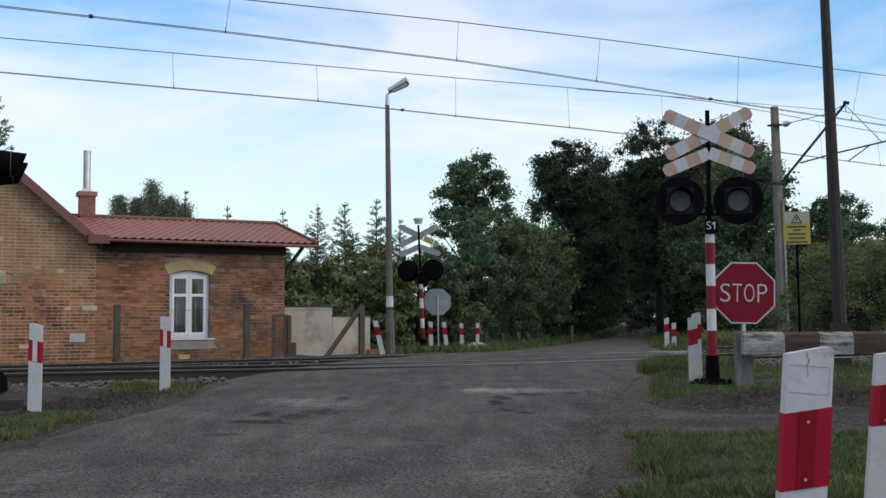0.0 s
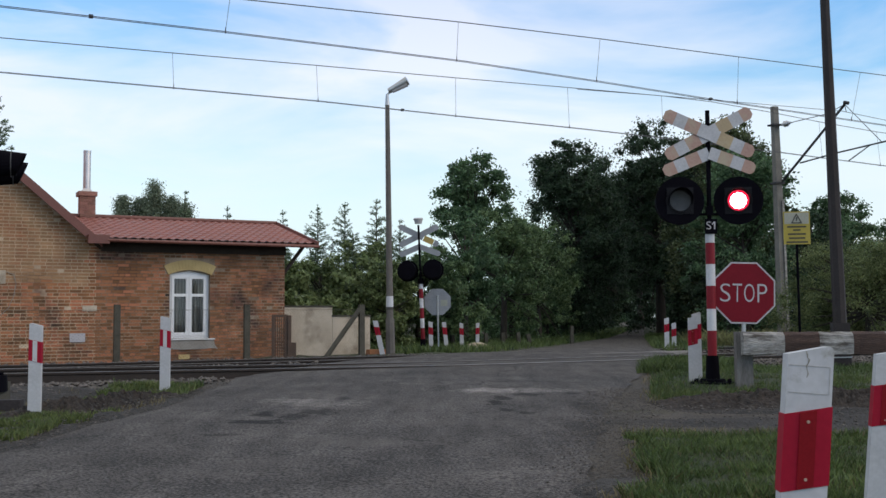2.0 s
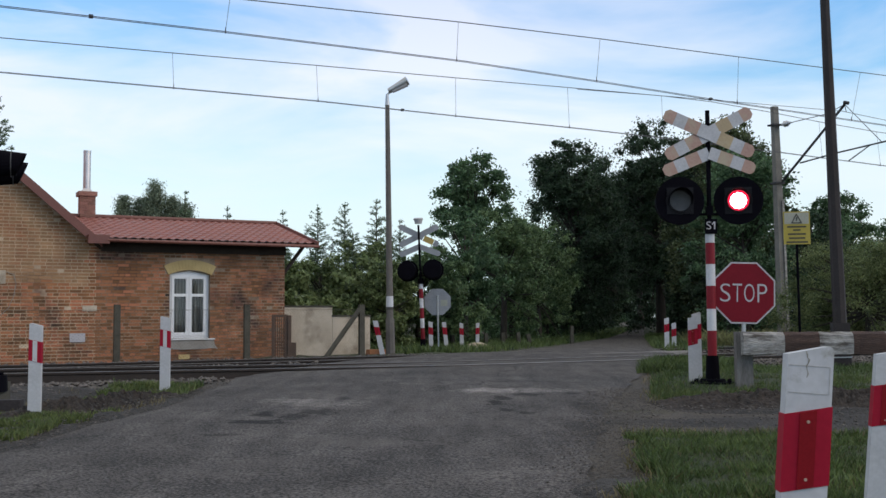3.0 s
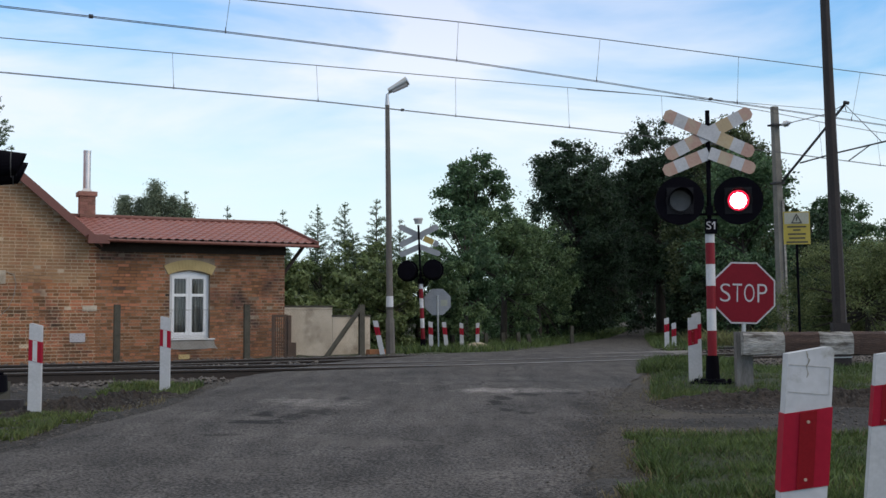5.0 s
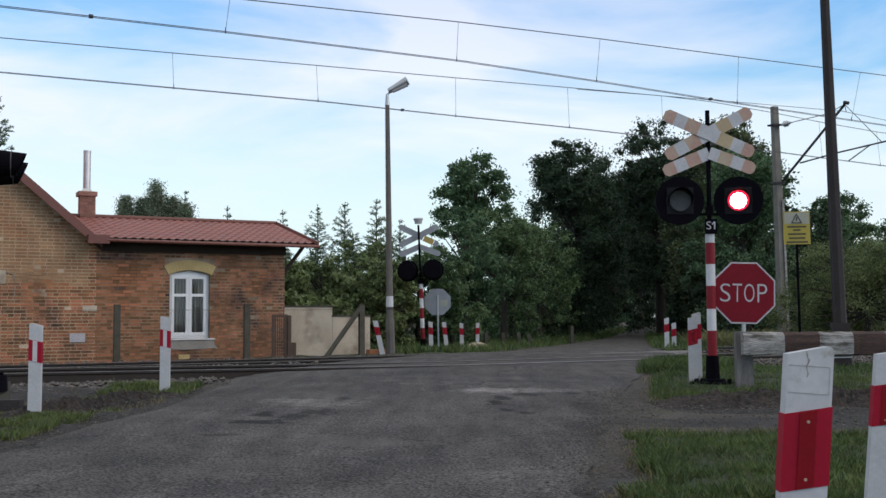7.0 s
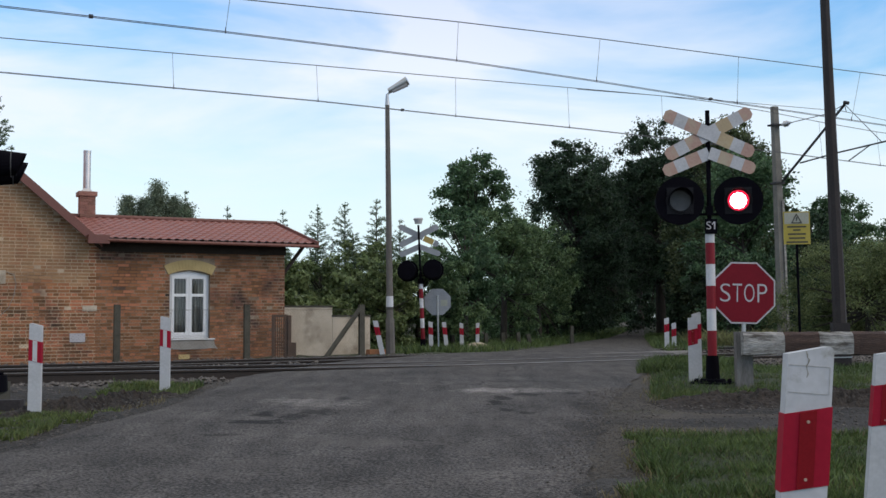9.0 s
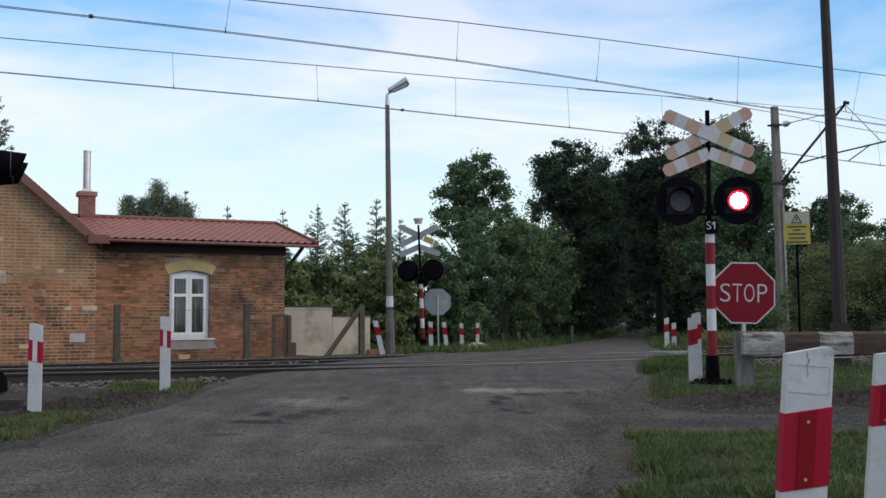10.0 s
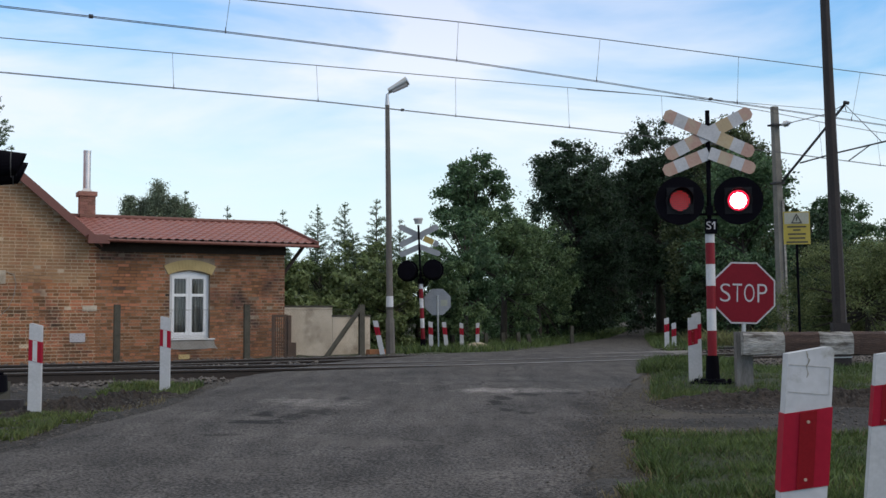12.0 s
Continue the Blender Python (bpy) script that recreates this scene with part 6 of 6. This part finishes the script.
def gravel_and_ridges():
    rng = np.random.default_rng(41)
    base = np.array([(1, 0, 0), (0, 1, 0), (-1, 0, 0), (0, -1, 0), (0.2, 0.1, 1), (0, 0, -1)], dtype=float)
    faces = np.array([(0, 1, 4), (1, 2, 4), (2, 3, 4), (3, 0, 4), (1, 0, 5), (2, 1, 5), (3, 2, 5), (0, 3, 5)])
    out = []
    for n, xf, y0, y1, r0, r1 in ((4200, lambda y: edge_at(RIGHT_EDGE, y) + rng.normal(0.15, 0.22), 5.0, 13.5, 0.003, 0.011), (900, lambda y: rng.uniform(edge_at(RIGHT_EDGE, y), 5.5), 9.0, 11.4, 0.005, 0.018), (1100, lambda y: edge_at(LEFT_EDGE, y) - abs(rng.normal(0, 0.4)) + 0.12, 7.0, 14.5, 0.004, 0.014)):
        for _ in range(n):
            y = rng.uniform(y0, y1)
            x = xf(y)
            r = rng.uniform(r0, r1)
            p = base * rng.uniform(0.6, 1.3, (len(base), 1)) * r * np.array([1.2, 1.0, 0.7]) + np.array([x, y, max(road_z(DV.x * x + DV.y * y), ground_z(x, y)) + 0.004])
            out.append(p[faces].reshape(-1, 3))
    tagged(new("gravel", quads("gravel", np.concatenate(out), M["gravel"], 3)), "loose grey-brown gravel along the road edges", "gravel", kind="stuff")
    for name, cx, cy, lx, ly, hh, turn, label in (("soil_ridge", 4.5, 11.9, 2.2, 0.5, 0.15, 3, "low ridge of dark crumbled soil in front of the turf"), ("soil_bank", -3.75, 11.7, 1.5, 0.42, 0.15, 72, "eroded bank of brown earth beside the road")):
        bm = bmesh.new()
        nx, ny = 130, 34
        grid = []
        for j in range(ny + 1):
            row = []
            for i in range(nx + 1):
                a, b = i / nx * 2 - 1, j / ny * 2 - 1
                k = max(0.0, 1 - a * a) ** 0.5 * max(0.0, 1 - b * b)
                t = radians(turn)
                x, y = cx + a * lx * math.cos(t) - b * ly * math.sin(t), cy + a * lx * math.sin(t) + b * ly * math.cos(t)
                z = ground_z(x, y) - 0.02 + k * hh * (1 + 0.6 * noise.noise((x * 3, y * 3, 1))) + k * 0.09 * noise.noise((x * 11, y * 11, 2)) + k * 0.05 * noise.noise((x * 26, y * 26, 3))
                row.append(bm.verts.new((x, y, z)))
            grid.append(row)
        for j in range(ny):
            for i in range(nx):
                bm.faces.new((grid[j][i], grid[j][i + 1], grid[j + 1][i + 1], grid[j + 1][i]))
        solo(name, bm, M["dark_soil"], label=label, category="soil", kind="structure")


M["gravel"] = surf("road_gravel", (0.040, 0.036, 0.033), (0.13, 0.118, 0.107), 0.9, scale=6, fine=40, bump=0.2, spread=0.4, island=True)
M["dark_soil"] = surf("dark_soil", (0.009, 0.0068, 0.0058), (0.043, 0.032, 0.025), 0.95, grain=2.4, scale=3, fine=25, bump=0.9, depth=0.02)
gravel_and_ridges()


# ---- bricks of the house front ----
def build_bricks():
    pitch, hgt, ln = 0.077, 0.060, 0.25
    proto = {}
    for w in (0.12, 0.25):
        bm = bmesh.new()
        box(bm, -w / 2, w / 2, -0.007, 0.002, -hgt / 2, hgt / 2)
        proto[w] = mesh_of("brick", bm, M["brick"])
    rng = random.Random(4)
    red, yellow, wing, single = bmesh.new(), bmesh.new(), bmesh.new(), []
    z, k = 0.0, 0
    while z < 6.2:
        u = 0.9 + (0.131 if k % 2 else 0.0)
        while u < U_END - 0.02:
            w = 0.12 if rng.random() < (0.85 if k % 2 else 0.12) else ln
            a, b = u, min(u + w, U_END)
            zc = z + hgt / 2 + 0.006
            u += w + 0.014
            top = 2.9 if a > U_SEAM - 0.2 else rake_z((a + b) / 2)
            if zc + hgt / 2 > top or rng.random() < 0.015:
                continue
            lo, hi = (WIN[0], WIN[1]) if zc < 2.12 else (WIN[0] - 0.11, WIN[1] + 0.11)
            if b > lo and a < hi and (WIN[2] - 0.24 if b < WIN[1] + 0.1 else 0.5) < zc < 2.5:
                if a < lo - 0.03:
                    b = lo - 0.006
                elif b > hi + 0.03:
                    a = hi + 0.006
                else:
                    continue
            d = rng.uniform(-0.003, 0.003)
            if 4.5 < a < 6.3 and b - a > 0.11 and zc < 2.9 and len(single) < 300 and abs((b - a) - w) < 1e-4:
                single.append((w, (a + b) / 2, zc, d))
            else:
                pale = zc > 1.9 + 0.25 * noise.noise((a, zc, 1)) and a < U_SEAM - 0.3
                box(yellow if pale else wing if a > U_SEAM - 0.25 * rng.random() else red, a, b, V_WALL - 0.007 + d, V_WALL + 0.002, zc - hgt / 2, zc + hgt / 2)
        z += pitch
        k += 1
    for name, bm, mt in (("brickwork", red, "brick_rest"), ("pale_brickwork", yellow, "brick_yellow"), ("wing_brickwork", wing, "brick_wing")):
        tagged(part(name, bm, M[mt], front_wall), kind="stuff")
    for w, u, zc, d in single:
        ob = new("brick", proto[w])
        ob.parent = front_wall
        ob.matrix_local = pose(u, V_WALL + d, zc)


build_bricks()


# ---- what moves: the added drums that imitate the lamps' blinking, and the birches in the wind ----
def motions():
    seat = pose(0, 0.20, 0)
    starts = [1.17 + 1.0355 * k for k in range(11)]

    def rows(base, states):
        out, now = [(0.0, base @ pose(0, 0, 0, 0, 0, -states[0][1]))], states[0][1]
        for t, a in states[1:]:
            far = abs(a - now) > 85
            out.append((t - (0.068 if far else 0.034), base @ pose(0, 0, 0, 0, 0, -now)))
            if far:
                out.append((t - 0.034, base @ pose(0, 0, 0, 0, 0, -(a + now) / 2)))
            out.append((t, base @ pose(0, 0, 0, 0, 0, -a)))
            now = a
        out.append((12.05, base @ pose(0, 0, 0, 0, 0, -now)))
        return out
    left, right = [(0, 0)], [(0, 0), (0.57, 160)]
    for s in starts:
        left += [(s, 80), (s + 0.5, 0)] if s + 0.5 < 11.97 else [(s, 80), (11.98, 160)]
        right += [(s, 80), (s + 0.5, 160)] if s + 0.5 < 11.97 else [(s - 0.12, 240), (s + 0.07, 80), (11.98, 160)]
    walk(main_lamps[0], rows(seat, left))
    walk(main_lamps[1], rows(seat, right))
    for tree, (x, y, h, w, sway) in zip(birches, BIRCHES):
        lean = math.degrees(sway / h)
        walk(tree, [(t, pose(x, y, 0, 0, lean * k, 0)) for t, k in ((0, 0.0), (1.5, 0.28), (3.0, 0.45), (6.0, 0.55), (9.0, 0.8), (12.0, 1.0))])


motions()
